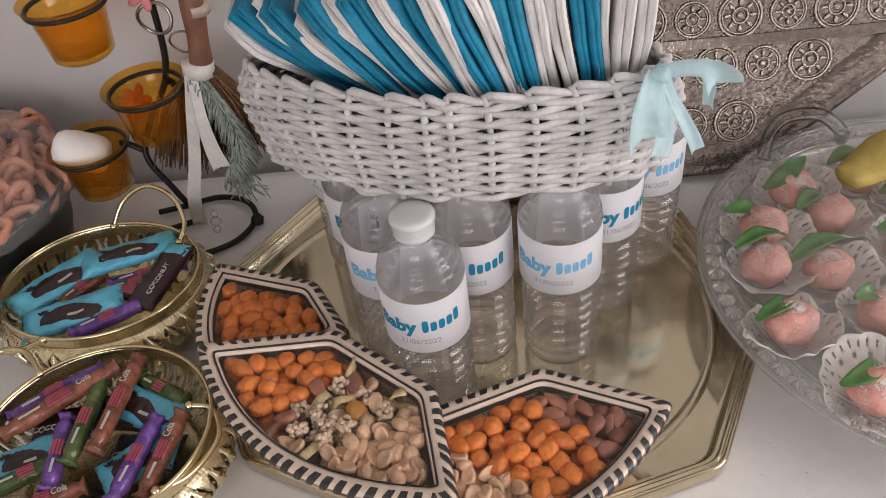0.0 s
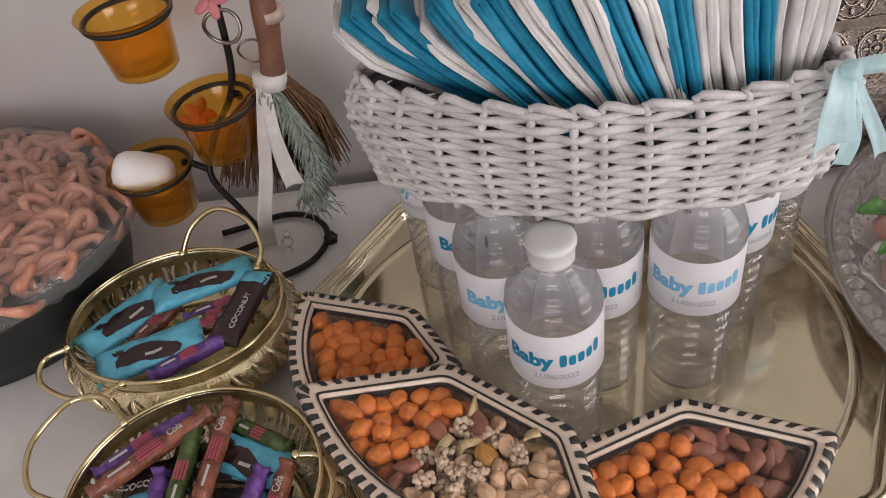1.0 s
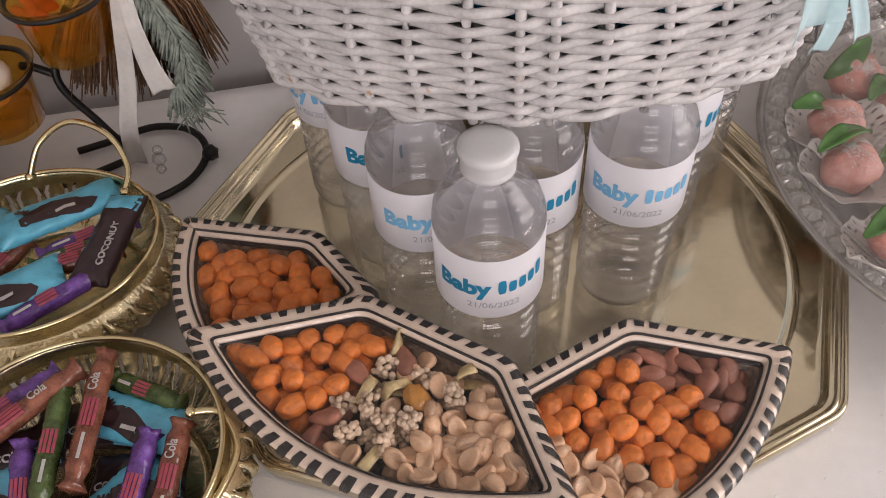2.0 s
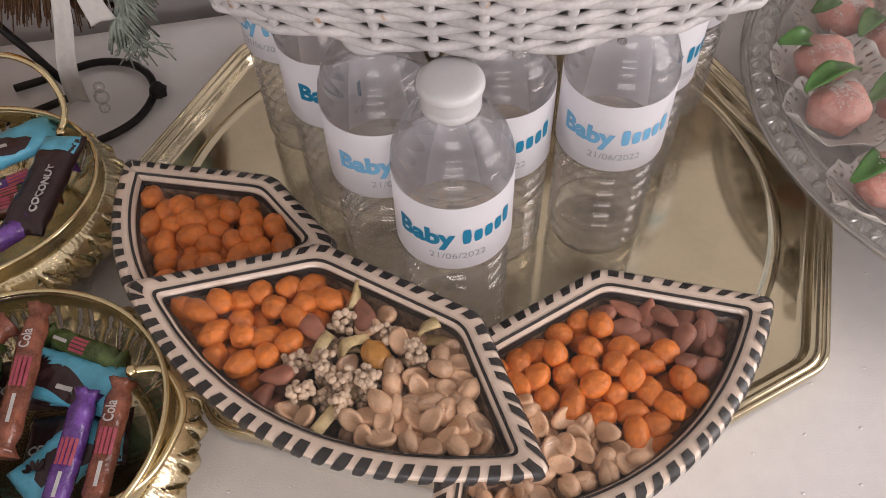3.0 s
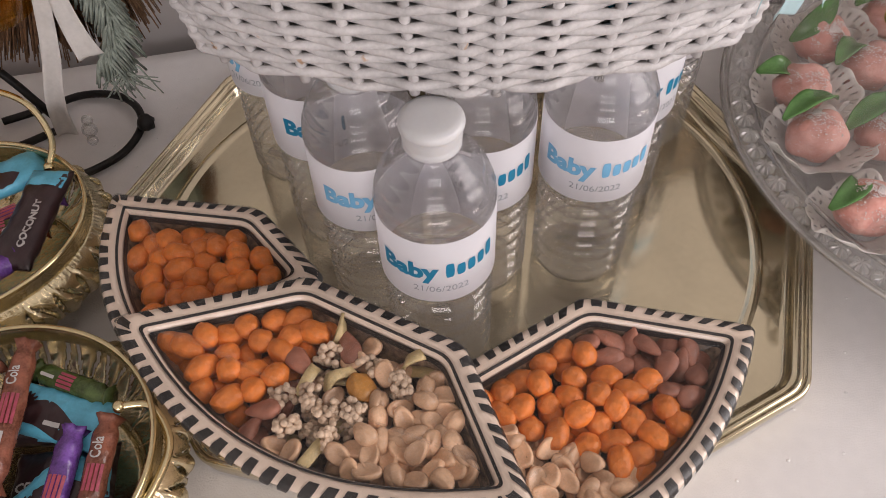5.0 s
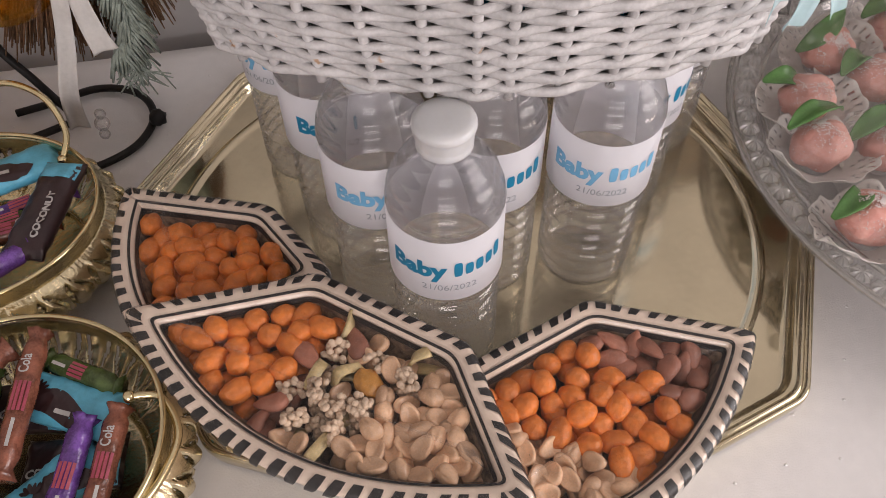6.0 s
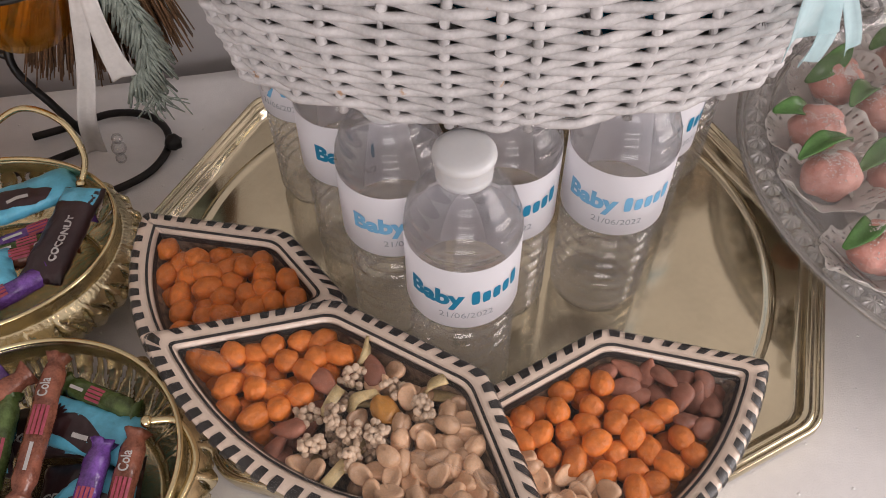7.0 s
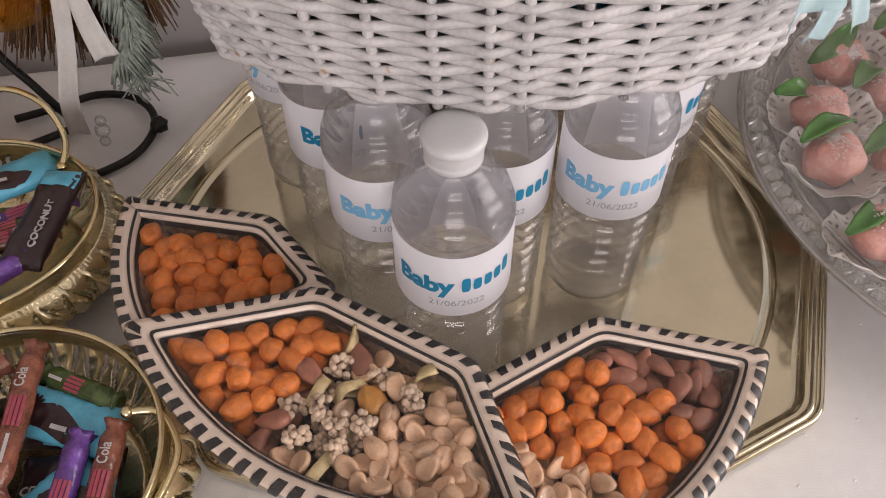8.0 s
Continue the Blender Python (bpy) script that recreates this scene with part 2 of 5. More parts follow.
def inset(pts, d):
    """The counter-clockwise outline moved inwards by d."""
    n, out = len(pts), []
    for i in range(n):
        t = (pts[(i + 1) % n] - pts[i - 1])
        t.normalize()
        out.append(pts[i] + Vector((-t.y, t.x)) * d)
    return out


def ring3(pts, z):
    return [(p.x, p.y, z) for p in pts]


# ---- room ----
g = Geo()
g.box(-2.2, 0.80, -0.78, 2.2, 0.92, 1.9)
wall_north = thing("wall_north", "plain matt grey-beige painted wall behind the table", "wall", mesh=g.mesh("wall_north", WALL, False), kind="structure")
# side walls and ceiling are out of view, added to enclose and reflect light
g = Geo().box(-2.32, -2.6, -0.78, -2.2, 0.92, 1.9)
thing("wall_west", "plain painted wall", "wall", mesh=g.mesh("wall_west", ROOM, False), kind="structure")
g = Geo().box(2.2, -2.6, -0.78, 2.32, -1.05, 1.9).box(2.2, 0.35, -0.78, 2.32, 0.92, 1.9).box(2.2, -1.05, -0.78, 2.32, 0.35, 0.1).box(2.2, -1.05, 1.42, 2.32, 0.35, 1.9)
thing("wall_east", "unseen plain painted wall with an assumed window opening", "wall", mesh=g.mesh("wall_east", ROOM, False), kind="structure")
# opening made up to go with the added fill lamp
g = Geo().box(-2.2, -2.72, -0.78, -1.35, -2.6, 1.9).box(0.45, -2.72, -0.78, 2.2, -2.6, 1.9).box(-1.35, -2.72, -0.78, 0.45, -2.6, 0.2).box(-1.35, -2.72, 1.5, 0.45, -2.6, 1.9)
thing("wall_south", "unseen plain painted wall with an assumed window opening", "wall", mesh=g.mesh("wall_south", ROOM, False), kind="structure")
g = Geo().box(-2.32, -2.72, 1.9, 2.32, 0.92, 2.0)
thing("ceiling", "plain white ceiling", "ceiling", mesh=g.mesh("ceiling", mat("ceiling_paint", (0.75, 0.74, 0.72), 0.9, vary=0.03, scale=4), False), kind="structure")
g = Geo().box(-2.32, -2.72, -0.86, 2.32, 0.92, -0.78)
thing("floor", "plain light floor", "floor", mesh=g.mesh("floor", mat("floor_tile", (0.42, 0.38, 0.34), 0.5, vary=0.1, scale=5), False), kind="structure")

# ---- table with its cloth ----
table = thing("table", "long table under a white cloth", "table")
g = Geo().box(-1.28, -0.38, -0.03, 1.28, 0.745, -0.004)
part("tabletop", g, mat("table_wood", (0.3, 0.2, 0.12), 0.5, vary=0.2, scale=20), table, smooth=False)
for lx in (-1.2, 1.2):
    for ly in (-0.3, 0.68):
        part("leg", Geo().box(lx - 0.025, ly - 0.025, -0.78, lx + 0.025, ly + 0.025, -0.03), MATS["table_wood"], table, smooth=False)


def cloth_z(x, y):
    v = noise.noise(Vector((x * 5, y * 5, 0.3))) * 0.0012 + noise.noise(Vector((x * 22, y * 14, 2.0))) * 0.0005
    return min(0.0, v - 0.0009)


g = Geo()
rows = []
xs = [-1.3 + 2.6 * i / 200 for i in range(201)]
for j in range(91):
    y = -0.39 + (0.765 + 0.39) * j / 90
    rows.append([(x, y, cloth_z(x, y)) for x in xs])
hang_f = [[(x, -0.40 - 0.012 * math.sin(x * 26) * k / 4, -0.012 - 0.14 * k) for x in xs] for k in range(4, -1, -1)]
hang_b = [[(x, 0.772 + 0.006 * math.sin(x * 31) * k / 4, -0.01 - 0.1 * k) for x in xs] for k in range(0, 5)]
g.rings(hang_f + rows + hang_b, closed=False)
cloth = thing("tablecloth", "white cloth with small woven dots covering the table", "tablecloth", mesh=g.mesh("tablecloth", CLOTH))

# ---- brass tray ----
TRAY = [(0.152, 0.371), (0.216, 0.496), (0.179, 0.640), (-0.030, 0.735), (-0.150, 0.708), (-0.241, 0.577), (-0.180, 0.402), (-0.012, 0.320)]
prof = [(0.004, 0.0008), (0.0, 0.011), (0.0004, 0.0145), (0.003, 0.0162), (0.006, 0.0155), (0.0075, 0.0138), (0.0095, 0.0138), (0.011, 0.0152), (0.014, 0.0150), (0.016, 0.0125), (0.019, 0.0118), (0.021, 0.0128), (0.023, 0.0116), (0.026, 0.0082), (0.029, 0.0060), (0.033, 0.0053), (0.036, 0.0052)]
g = Geo()
g.rings([ring3(shrink(TRAY, d * 0.45, 0.009, 6), z) for d, z in prof])
tray = thing("serving_tray", "octagonal polished brass tray with a stepped rim, on the tablecloth", "tray")
part("tray_rim", g, BRASS, tray, "stepped brass rim")
part("tray_floor", Geo().poly(ring3(shrink(TRAY, 0.0161, 0.009, 6), 0.0052)), BRASS, tray, "flat mirror-bright brass floor", smooth=False)

# a low bead round the tray's oval well
well = [(0.0050, 0.0050), (0.0036, 0.0058), (0.0020, 0.0066), (0.0004, 0.0067), (-0.0012, 0.0060), (-0.0024, 0.0055), (-0.0040, 0.0050)]
g = Geo().rings([[(-0.0119 + (0.1913 + d) * math.cos(a), 0.5320 + (0.1726 + d) * math.sin(a), z) for a in [2 * math.pi * k / 160 for k in range(160)]] for d, z in well])
part("well_bead", g, BRASS, tray, "raised oval bead in the brass floor")

# ---- water bottles ----
R = 0.0288
body = [(0.001, 0.004), (0.012, 0.003), (0.017, 0.0), (0.0225, 0.0), (0.0262, 0.0025), (0.0278, 0.0075)]
for k in range(57):
    u = k / 56
    body.append((0.0274 + 0.0013 * math.cos(2 * math.pi * 7 * u) - 0.0004 * math.cos(4 * math.pi * 7 * u), 0.0095 + 0.0675 * u))
body += [(0.0272, 0.0785), (0.0285, 0.0802), (R, 0.0814), (R, 0.1275), (0.0286, 0.1292)]
DOME = ((0.0288, 0.1305), (0.0284, 0.135), (0.0275, 0.139), (0.0262, 0.143), (0.0245, 0.147), (0.0224, 0.1505), (0.0199, 0.154), (0.0172, 0.1575), (0.0148, 0.1605), (0.0132, 0.163))
for k in range(len(DOME) - 1):
    for t in (0, 0.25, 0.5, 0.75):
        rr, zz = (DOME[k][i] * (1 - t) + DOME[k + 1][i] * t for i in (0, 1))
        body.append((rr + 0.00042 * math.sin(zz * 2 * math.pi / 0.0068), zz))
body += [(0.0127, 0.1650), (0.0125, 0.1700)]
BODY = Geo().lathe(body, 56, cap1=True).mesh("bottle_body", PET)
capg = Geo().lathe([(0.0124, 0.1628), (0.0131, 0.1634), (0.0132, 0.1660), (0.0129, 0.1668), (0.0133, 0.1678), (0.0134, 0.1725), (0.0137, 0.1733), (0.0144, 0.1742), (0.0146, 0.1757), (0.0143, 0.1772), (0.0133, 0.1784), (0.0110, 0.1791), (0.0060, 0.1793)], 48, cap1=True)
CAPMESH = capg.mesh("cap", CAP)
LABEL = Geo().lathe([(R + 0.0001, 0.0814), (R + 0.0004, 0.0816), (R + 0.0004, 0.1270), (R + 0.0001, 0.1272)], 72).mesh("paper_label", PAPER)


def text_geo(words, size, bold):
    """Flat glyph mesh of the built-in font: points and faces, centred."""
    cu = bpy.data.curves.new("glyphs", "FONT")
    cu.body, cu.size, cu.offset, cu.align_x = words, size, bold, "CENTER"
    cu.resolution_u = 3
    ob = bpy.data.objects.new("glyphs", cu)
    me = bpy.data.meshes.new_from_object(ob)
    v = [tuple(p.co) for p in me.vertices]
    f = [tuple(p.vertices) for p in me.polygons]
    bpy.data.objects.remove(ob)
    return v, f


def split_long(v, f, step):
    bm = bmesh.new()
    vs = [bm.verts.new(p) for p in v]
    for q in f:
        try:
            bm.faces.new([vs[i] for i in q])
        except ValueError:
            pass
    bmesh.ops.triangulate(bm, faces=bm.faces[:])
    for _ in range(3):
        long = [e for e in bm.edges if e.calc_length() > step]
        if not long:
            break
        bmesh.ops.subdivide_edges(bm, edges=long, cuts=1)
        bmesh.ops.triangulate(bm, faces=bm.faces[:])
    bm.verts.index_update()
    out = [tuple(p.co) for p in bm.verts], [tuple(p.index for p in q.verts) for q in bm.faces]
    bm.free()
    return out


def wrap(v, f, r, s0, z0, slope=0.0):
    """Lays flat glyphs on a cylinder round z; the middle faces -y."""
    g = Geo()
    for x, y, _ in v:
        a = (x + s0) / r
        g.v.append((r * math.sin(a), -r * math.cos(a), z0 + y + slope * x))
    g.f, g.m = list(f), [0] * len(f)
    return g


def bar_shape(x0, x1, h, wob):
    """A stroke with rounded ends that stands for a word."""
    pts_t, pts_b = [], []
    for i in range(25):
        x = x0 + (x1 - x0) * i / 24
        e = math.sqrt(max(0.0, 1 - (abs(i - 12) / 12) ** 6))
        pts_t.append((x, h * (0.5 + 0.5 * e) + wob * math.sin(i * 1.1), 0))
        pts_b.append((x, h * (0.5 - 0.5 * e) - wob * math.sin(i * 1.3), 0))
    v = pts_t + pts_b
    return v, [(i, i + 1, 26 + i, 25 + i) for i in range(24)]


word = split_long(*text_geo("Baby", 0.0150, 0.0007), 0.004)
date = split_long(*text_geo("21/06/2022", 0.0062, 0.0), 0.004)
RL = R + 0.0007
WORD = wrap(*word, RL, -0.0155, 0.1012).mesh("printed_word", INK)
bars_v, bars_f = [], []
for k in range(5):
    v, f = bar_shape(0.0032 + 0.0056 * k, 0.0076 + 0.0056 * k, 0.0105 if k in (0, 4) else 0.0082, 0.0)
    bars_f += [tuple(q + len(bars_v) for q in p) for p in f]
    bars_v += v
NAMEBARS = wrap(bars_v, bars_f, RL, 0.0, 0.1010, 0.10).mesh("printed_bar", INK)
DATE = wrap(*date, RL, 0.001, 0.0905).mesh("printed_date", INK_GREY)

bottle = thing("water_bottle", "clear plastic water bottle with white cap and printed white label", "bottle", pose(0, 0, 0), group="bottles on the brass tray")
for nm, me in (("bottle_body", BODY), ("cap", CAPMESH), ("paper_label", LABEL)):
    part(nm, me, None, bottle)
lab = bottle.children[2]
for nm, me in (("printed_word", WORD), ("printed_bar", NAMEBARS), ("printed_date", DATE)):
    part(nm, me, None, lab)
BOTTLES = [(-0.0377, 0.4542, -9, 0), (-0.0658, 0.5058, 6, 1), (-0.0042, 0.5041, -12, 0), (0.0578, 0.4981, -18, 1), (-0.0845, 0.5611, 14, 0), (-0.1064, 0.6204, -38, 1), (0.0949, 0.5477, 16, 0), (0.1369, 0.5967, -4, 1)]
PALE = [me.copy() for me in (WORD, NAMEBARS)]
for me in PALE:
    me.materials[0] = INK_PALE
for i, (bx, by, turn, pale) in enumerate(BOTTLES):
    m = pose(bx, by, 0.0056, 0, 0, turn)
    if i:
        ob = copy_thing(bottle, m)
        if pale:
            for o in ob.children_recursive:
                if o.name.startswith("printed_word"):
                    o.data = PALE[0]
                if o.name.startswith("printed_bar"):
                    o.data = PALE[1]
    else:
        bottle.matrix_basis = m

# ---- wicker basket ----
BC, BA, BB, BB_BACK, BROT, BEXP = Vector((-0.0078, 0.501)), 0.1233, 0.0400, 0.068, radians(-10.2), 1.55
BZ0, BZ1 = 0.1862, 0.2585


def basket_pt(a, z, out=0.0):
    u = (z - BZ0) / (BZ1 - BZ0)
    u = min(1.0, max(0.0, u))
    k = 1.014 - 0.014 * u + 0.083 * math.sin(math.pi * u ** 1.6)
    ca, sa = math.cos(a), math.sin(a)
    e = 2 / BEXP
    x = math.copysign(abs(ca) ** e, ca) * (BA * k + out)
    y = math.copysign(abs(sa) ** e, sa) * ((BB if sa < 0 else BB_BACK) * k + out)
    c, s = math.cos(BROT), math.sin(BROT)
    return Vector((BC.x + x * c - y * s, BC.y + x * s + y * c, z))


random.seed(8)
basket = thing("wicker_basket", "white painted wicker basket full of folded napkins, on bottle caps", "basket")
NST = 30
for i in range(NST):
    a = 2 * math.pi * i / NST
    g = Geo()
    pts = [basket_pt(a, BZ0 + (BZ1 - BZ0) * k / 9, 0.0011) for k in range(10)]
    a2 = a + 2 * math.pi / NST
    dz = random.uniform(-0.0006, 0.0008)
    pts += [basket_pt(a + (a2 - a) * 0.10, BZ1 + 0.0012 + dz, 0.0022), basket_pt(a + (a2 - a) * 0.34, BZ1 + 0.0010 + dz, 0.0034), basket_pt(a + (a2 - a) * 0.7, BZ1 - 0.0014, 0.0028), basket_pt(a + (a2 - a) * 1.0, BZ1 - 0.0038, 0.0004), basket_pt(a2 + 0.04, BZ1 - 0.0056, -0.0016)]
    g.tube(pts, [0.0024] * 10 + [0.0025, 0.0025, 0.0024, 0.0020, 0.0014], 8)
    part("stake", g, WICKER, basket)
NROW = 18
random.seed(3)
for j in range(NROW):
    z = BZ0 + 0.002 + (BZ1 - BZ0 - 0.006) * j / (NROW - 1)
    pts = []
    n = NST * 10
    for i in range(n):
        a = 2 * math.pi * i / n
        w = math.cos(a * NST / 2 + (math.pi if j % 2 else 0))
        near = abs(w) ** 1.7
        off = math.copysign(near, w) * (0.0028 if w > 0 else 0.0024)
        sway = 0.0009 * noise.noise(Vector((i * 0.13, j * 3.1, 0))) + 0.0011 * noise.noise(Vector((i * 0.045, j * 0.4, 2)))
        pts.append(basket_pt(a, z + sway, off + 0.0007 * noise.noise(Vector((i * 0.09, j * 2.7, 7)))))
    g = Geo().tube(pts, [0.00262 * (1 - 0.14 * abs(math.cos(2 * math.pi * i / n * NST / 2)) ** 2 + 0.16 * noise.noise(Vector((i * 0.11, j * 5.3, 3)))) for i in range(n)], 9, True, 0.85)
    part("weaver", g, WICKER, basket)
g = Geo()
g.rings([[basket_pt(2 * math.pi * i / 80, BZ0 + 0.001, -0.004) for i in range(80)], [basket_pt(2 * math.pi * i / 80, BZ0 - 0.0015, -0.004) for i in range(80)]], True, True, True)
part("base", g, WICKER, basket)

# ---- folded napkins standing in the basket ----
BLUE = mat("blue_paper_napkin", (0.006, 0.23, 0.39), 0.7, vary=0.2, scale=60, bump=0.0006, bump_scale=400)
WHITE = mat("white_paper_napkin", (0.68, 0.655, 0.64), 0.75, vary=0.06, scale=60, bump=0.0006, bump_scale=400)


def napkin(x, y, z, lean, yaw, thick, height, depth, colour, seed):
    """A napkin folded in four: layered sheets with their folds to the front, standing on edge."""
    ob = thing("folded_napkin", "folded %s paper napkin standing in the basket" % ("blue" if colour is BLUE else "white"), "napkin", pose(x, y, z, 0, lean, yaw), group="napkins in the basket")
    layers = 2
    for k in range(layers):
        g = Geo()
        t = thick / layers
        x0 = -thick / 2 + t * k
        prof = [(x0 + 0.0002, depth * 0.5), (x0 + 0.0002, 0.007), (x0 + t * 0.08, 0.0026), (x0 + t * 0.25, 0.0006), (x0 + t * 0.45, 0.0), (x0 + t * 0.52, 0.0012), (x0 + t * 0.6, 0.0001), (x0 + t * 0.8, 0.0008), (x0 + t * 0.94, 0.0030), (x0 + t - 0.0002, 0.007), (x0 + t - 0.0002, depth * 0.5)]
        rings = []
        for i in range(13):
            h = height * (i / 12) * (1 - 0.02 * ((k * 7 + seed) % 3))
            rg = []
            for px, py in prof:
                w = 0.0065 * noise.noise(Vector((h * 14, seed * 1.7, 0.5))) + 0.0011 * noise.noise(Vector((h * 40, seed * 3 + k, py * 30)))
                s = 0.0042 * noise.noise(Vector((h * 22, seed + 5.0, k * 2.2))) + 0.0007 * math.sin(px * 5200 + h * 60)
                fan = 1 + 0.55 * (h / height)
                rg.append((px * fan + w, py + s + (0.018 * max(0, h / height - 0.82) ** 1.3 * 6), h))
            rings.append(rg)
        g.rings(rings, closed=False)
        top = [rings[-1][i] for i in range(len(prof))]
        g.poly(top)
        o = part("fold", g, colour, ob)
        solid(o, 0.0006)
    return ob


def front_y(x):
    """The inner face of the basket's front wall."""
    q = max(-0.96, min(0.96, (x - BC.x) / BA))
    return BC.y - BB * (1 - abs(q) ** BEXP) ** (1 / BEXP) + (x - BC.x) * math.tan(BROT)


random.seed(11)
SEQ = "wbwbwbwbwbwbwbwwbwww"
nn = len(SEQ)
for i, c in enumerate(SEQ):
    u = i / (nn - 1)
    cross = -0.108 + 0.212 * u
    lean = -57 + 51 * min(1, u / 0.82) ** 0.95 + (14 * (u - 0.82) / 0.18 if u > 0.82 else 0) + random.uniform(-2, 2)
    base = cross + math.tan(radians(-lean)) * 0.052
    napkin(base, max(front_y(cross), front_y(base)) + 0.016 + random.uniform(-0.003, 0.003), 0.212, lean, random.uniform(-4, 4), (0.0112 if c == "b" else 0.0082) * (0.30 + 0.70 * math.cos(radians(lean))) * random.uniform(0.92, 1.1), (0.132 - 0.05 * u if u < 0.5 else 0.107 + 0.07 * (u - 0.5)) + random.uniform(-0.008, 0.008), 0.076, BLUE if c == "b" else WHITE, i)

# ---- three ceramic snack bowls with nuts ----
random.seed(5)


def arc(p, q, sag, n=18):
    """Points from p to q along an arc that bulges to the right of the way by sag."""
    p, q = Vector(p), Vector(q)
    d = q - p
    nrm = Vector((d.y, -d.x)).normalized()
    return [p + d * (i / n) + nrm * sag * (1 - (2 * i / n - 1) ** 2) for i in range(1, n)]


def inside(pt, poly):
    c, n = False, len(poly)
    for i in range(n):
        a, b = poly[i], poly[i - 1]
        if (a.y > pt.y) != (b.y > pt.y) and pt.x < (b.x - a.x) * (pt.y - a.y) / (b.y - a.y) + a.x:
            c = not c
    return c


DARKGLAZE = mat("dark_patterned_glaze", (0.35, 0.24, 0.16), 0.35, vary=0.2, scale=260, colour2=(0.03, 0.02, 0.016), coat=0.3)


def bowl(corners, sag, zr, depth):
    """A petal-shaped ceramic dish: three straight inner sides, a bulging outer side, a flat striped rim."""
    A, B, C, D = [Vector(c) for c in corners]
    pts = [A] + arc(A, D, sag, 12) + [D, C, B]

    def ring(d):
        return shrink(pts, d, 0.006, 6)
    out = ring(0.0)
    ob = thing("snack_bowl", "petal-shaped cream ceramic bowl with black rim dashes under film", "bowl", group="snack bowls on the tray")
    prof = [(0.026, -depth), (0.014, -depth * 0.55), (0.004, -0.010), (0.0008, -0.004), (0.0, -0.001), (0.001, 0.0008), (0.004, 0.0014), (0.0095, 0.0008), (0.0112, -0.0006), (0.0125, -0.003), (0.0175, -0.016), (0.026, -depth + 0.006)]
    mats = [0] * 8 + [0, 1, 1]
    g = Geo().rings([ring3(ring(d), zr + z) for d, z in prof], True, True, True, mats)
    part("bowl_body", g, [CERAMIC, DARKGLAZE], ob)
    # brush dashes on the rim, slanted, uneven
    g = Geo()
    o1, o2, o3 = ring(-0.0006), ring(0.0014), ring(0.0058)
    n = len(out)
    s, L = 0.0, []
    for i in range(n):
        L.append(s)
        s += (out[(i + 1) % n] - out[i]).length

    def at(line, q):
        q %= s
        i = max(k for k in range(n) if L[k] <= q)
        nx = L[i + 1] if i + 1 < n else s
        return line[i].lerp(line[(i + 1) % n], (q - L[i]) / max(1e-9, nx - L[i]))
    q = 0.0
    while q < s - 0.004:
        w = random.uniform(0.0052, 0.0064)
        sl = random.uniform(0.0008, 0.0020)
        rows = []
        for band, zz, ww in ((o1, zr - 0.0050, 0.7), (o1, zr - 0.0012, 0.95), (o2, zr + 0.0016, 1.0), (o3, zr + 0.0021, 0.85)):
            c0 = q + sl * (len(rows) - 1)
            rows.append([(*at(band, c0 + w * (1 - ww) / 2 + w * ww * t), zz) for t in (0, 0.33, 0.67, 1)])
        g.rings(rows, closed=False)
        q += random.uniform(0.0092, 0.0106)
    tagged(part("rim_dashes", g, BLACKPAINT, ob, "hand-brushed black dashes"), kind="stuff")
    for d0, d1, z0, z1 in ((0.0095, 0.0109, 0.0011, 0.0004), (0.0128, 0.0140, -0.0024, -0.0058)):
        g = Geo().rings([ring3(ring(d0), zr + z0 + 0.0004), ring3(ring(d1), zr + z1 + 0.0004)])
        part("painted_line", g, BLACKPAINT, ob, "thin black painted line")
    # stretched film
    g = Geo()
    film = []
    for d, z in ((-0.0008, -0.010), (-0.0009, -0.002), (0.001, 0.0022), (0.006, 0.0026), (0.014, 0.0022), (0.026, 0.0026)):
        film.append([(p.x, p.y, zr + z + 0.0002 * noise.noise(Vector((p.x * 40, p.y * 40, 1)))) for p in ring(d)])
    g.rings(film, True, False, True)
    part("cling_film", g, FILM, ob, "stretched clear film")
    return ring


ORANGE = mat("orange_coated_nut", (0.78, 0.215, 0.027), 0.48, vary=0.18, scale=260, bump=0.0012, bump_scale=420, sss=0.05, rnd=0.15)
PEANUT = mat("roasted_peanut", (0.74, 0.465, 0.285), 0.36, vary=0.14, scale=120, bump=0.0001, bump_scale=400, sss=0.02, rnd=0.22)
ALMOND = mat("almond_skin", (0.35, 0.135, 0.082), 0.55, vary=0.2, scale=200, bump=0.0006, bump_scale=260, rnd=0.2)
PUFF = mat("puffed_cereal", (0.70, 0.52, 0.37), 0.55, vary=0.14, scale=300, bump=0.0006, bump_scale=500, rnd=0.12)
APRICOT = mat("dried_fruit", (0.66, 0.30, 0.06), 0.4, vary=0.2, scale=90, bump=0.001, bump_scale=150)


def ellipsoid(rx, ry, rz, lump=0.0, seed=0, nu=18, nv=11, taper=0.0, groove=0.0):
    g = Geo()
    rings = []
    for i in range(1, nv):
        th = math.pi * i / nv
        rg = []
        for j in range(nu):
            ph = 2 * math.pi * j / nu
            d = Vector((math.sin(th) * math.cos(ph), math.sin(th) * math.sin(ph), math.cos(th)))
            k = 1 + lump * noise.noise(d * 1.7 + Vector((seed * 3.1, seed, 0)))
            t = 1 - taper * d.x
            gr = 1 - groove * math.exp(-(d.y / 0.12) ** 2) * (1 if d.z > 0 else 0)
            rg.append((d.x * rx * k, d.y * ry * k * t, d.z * rz * k * t * gr))
        rings.append(rg)
    return g.rings(rings, True, True, True)


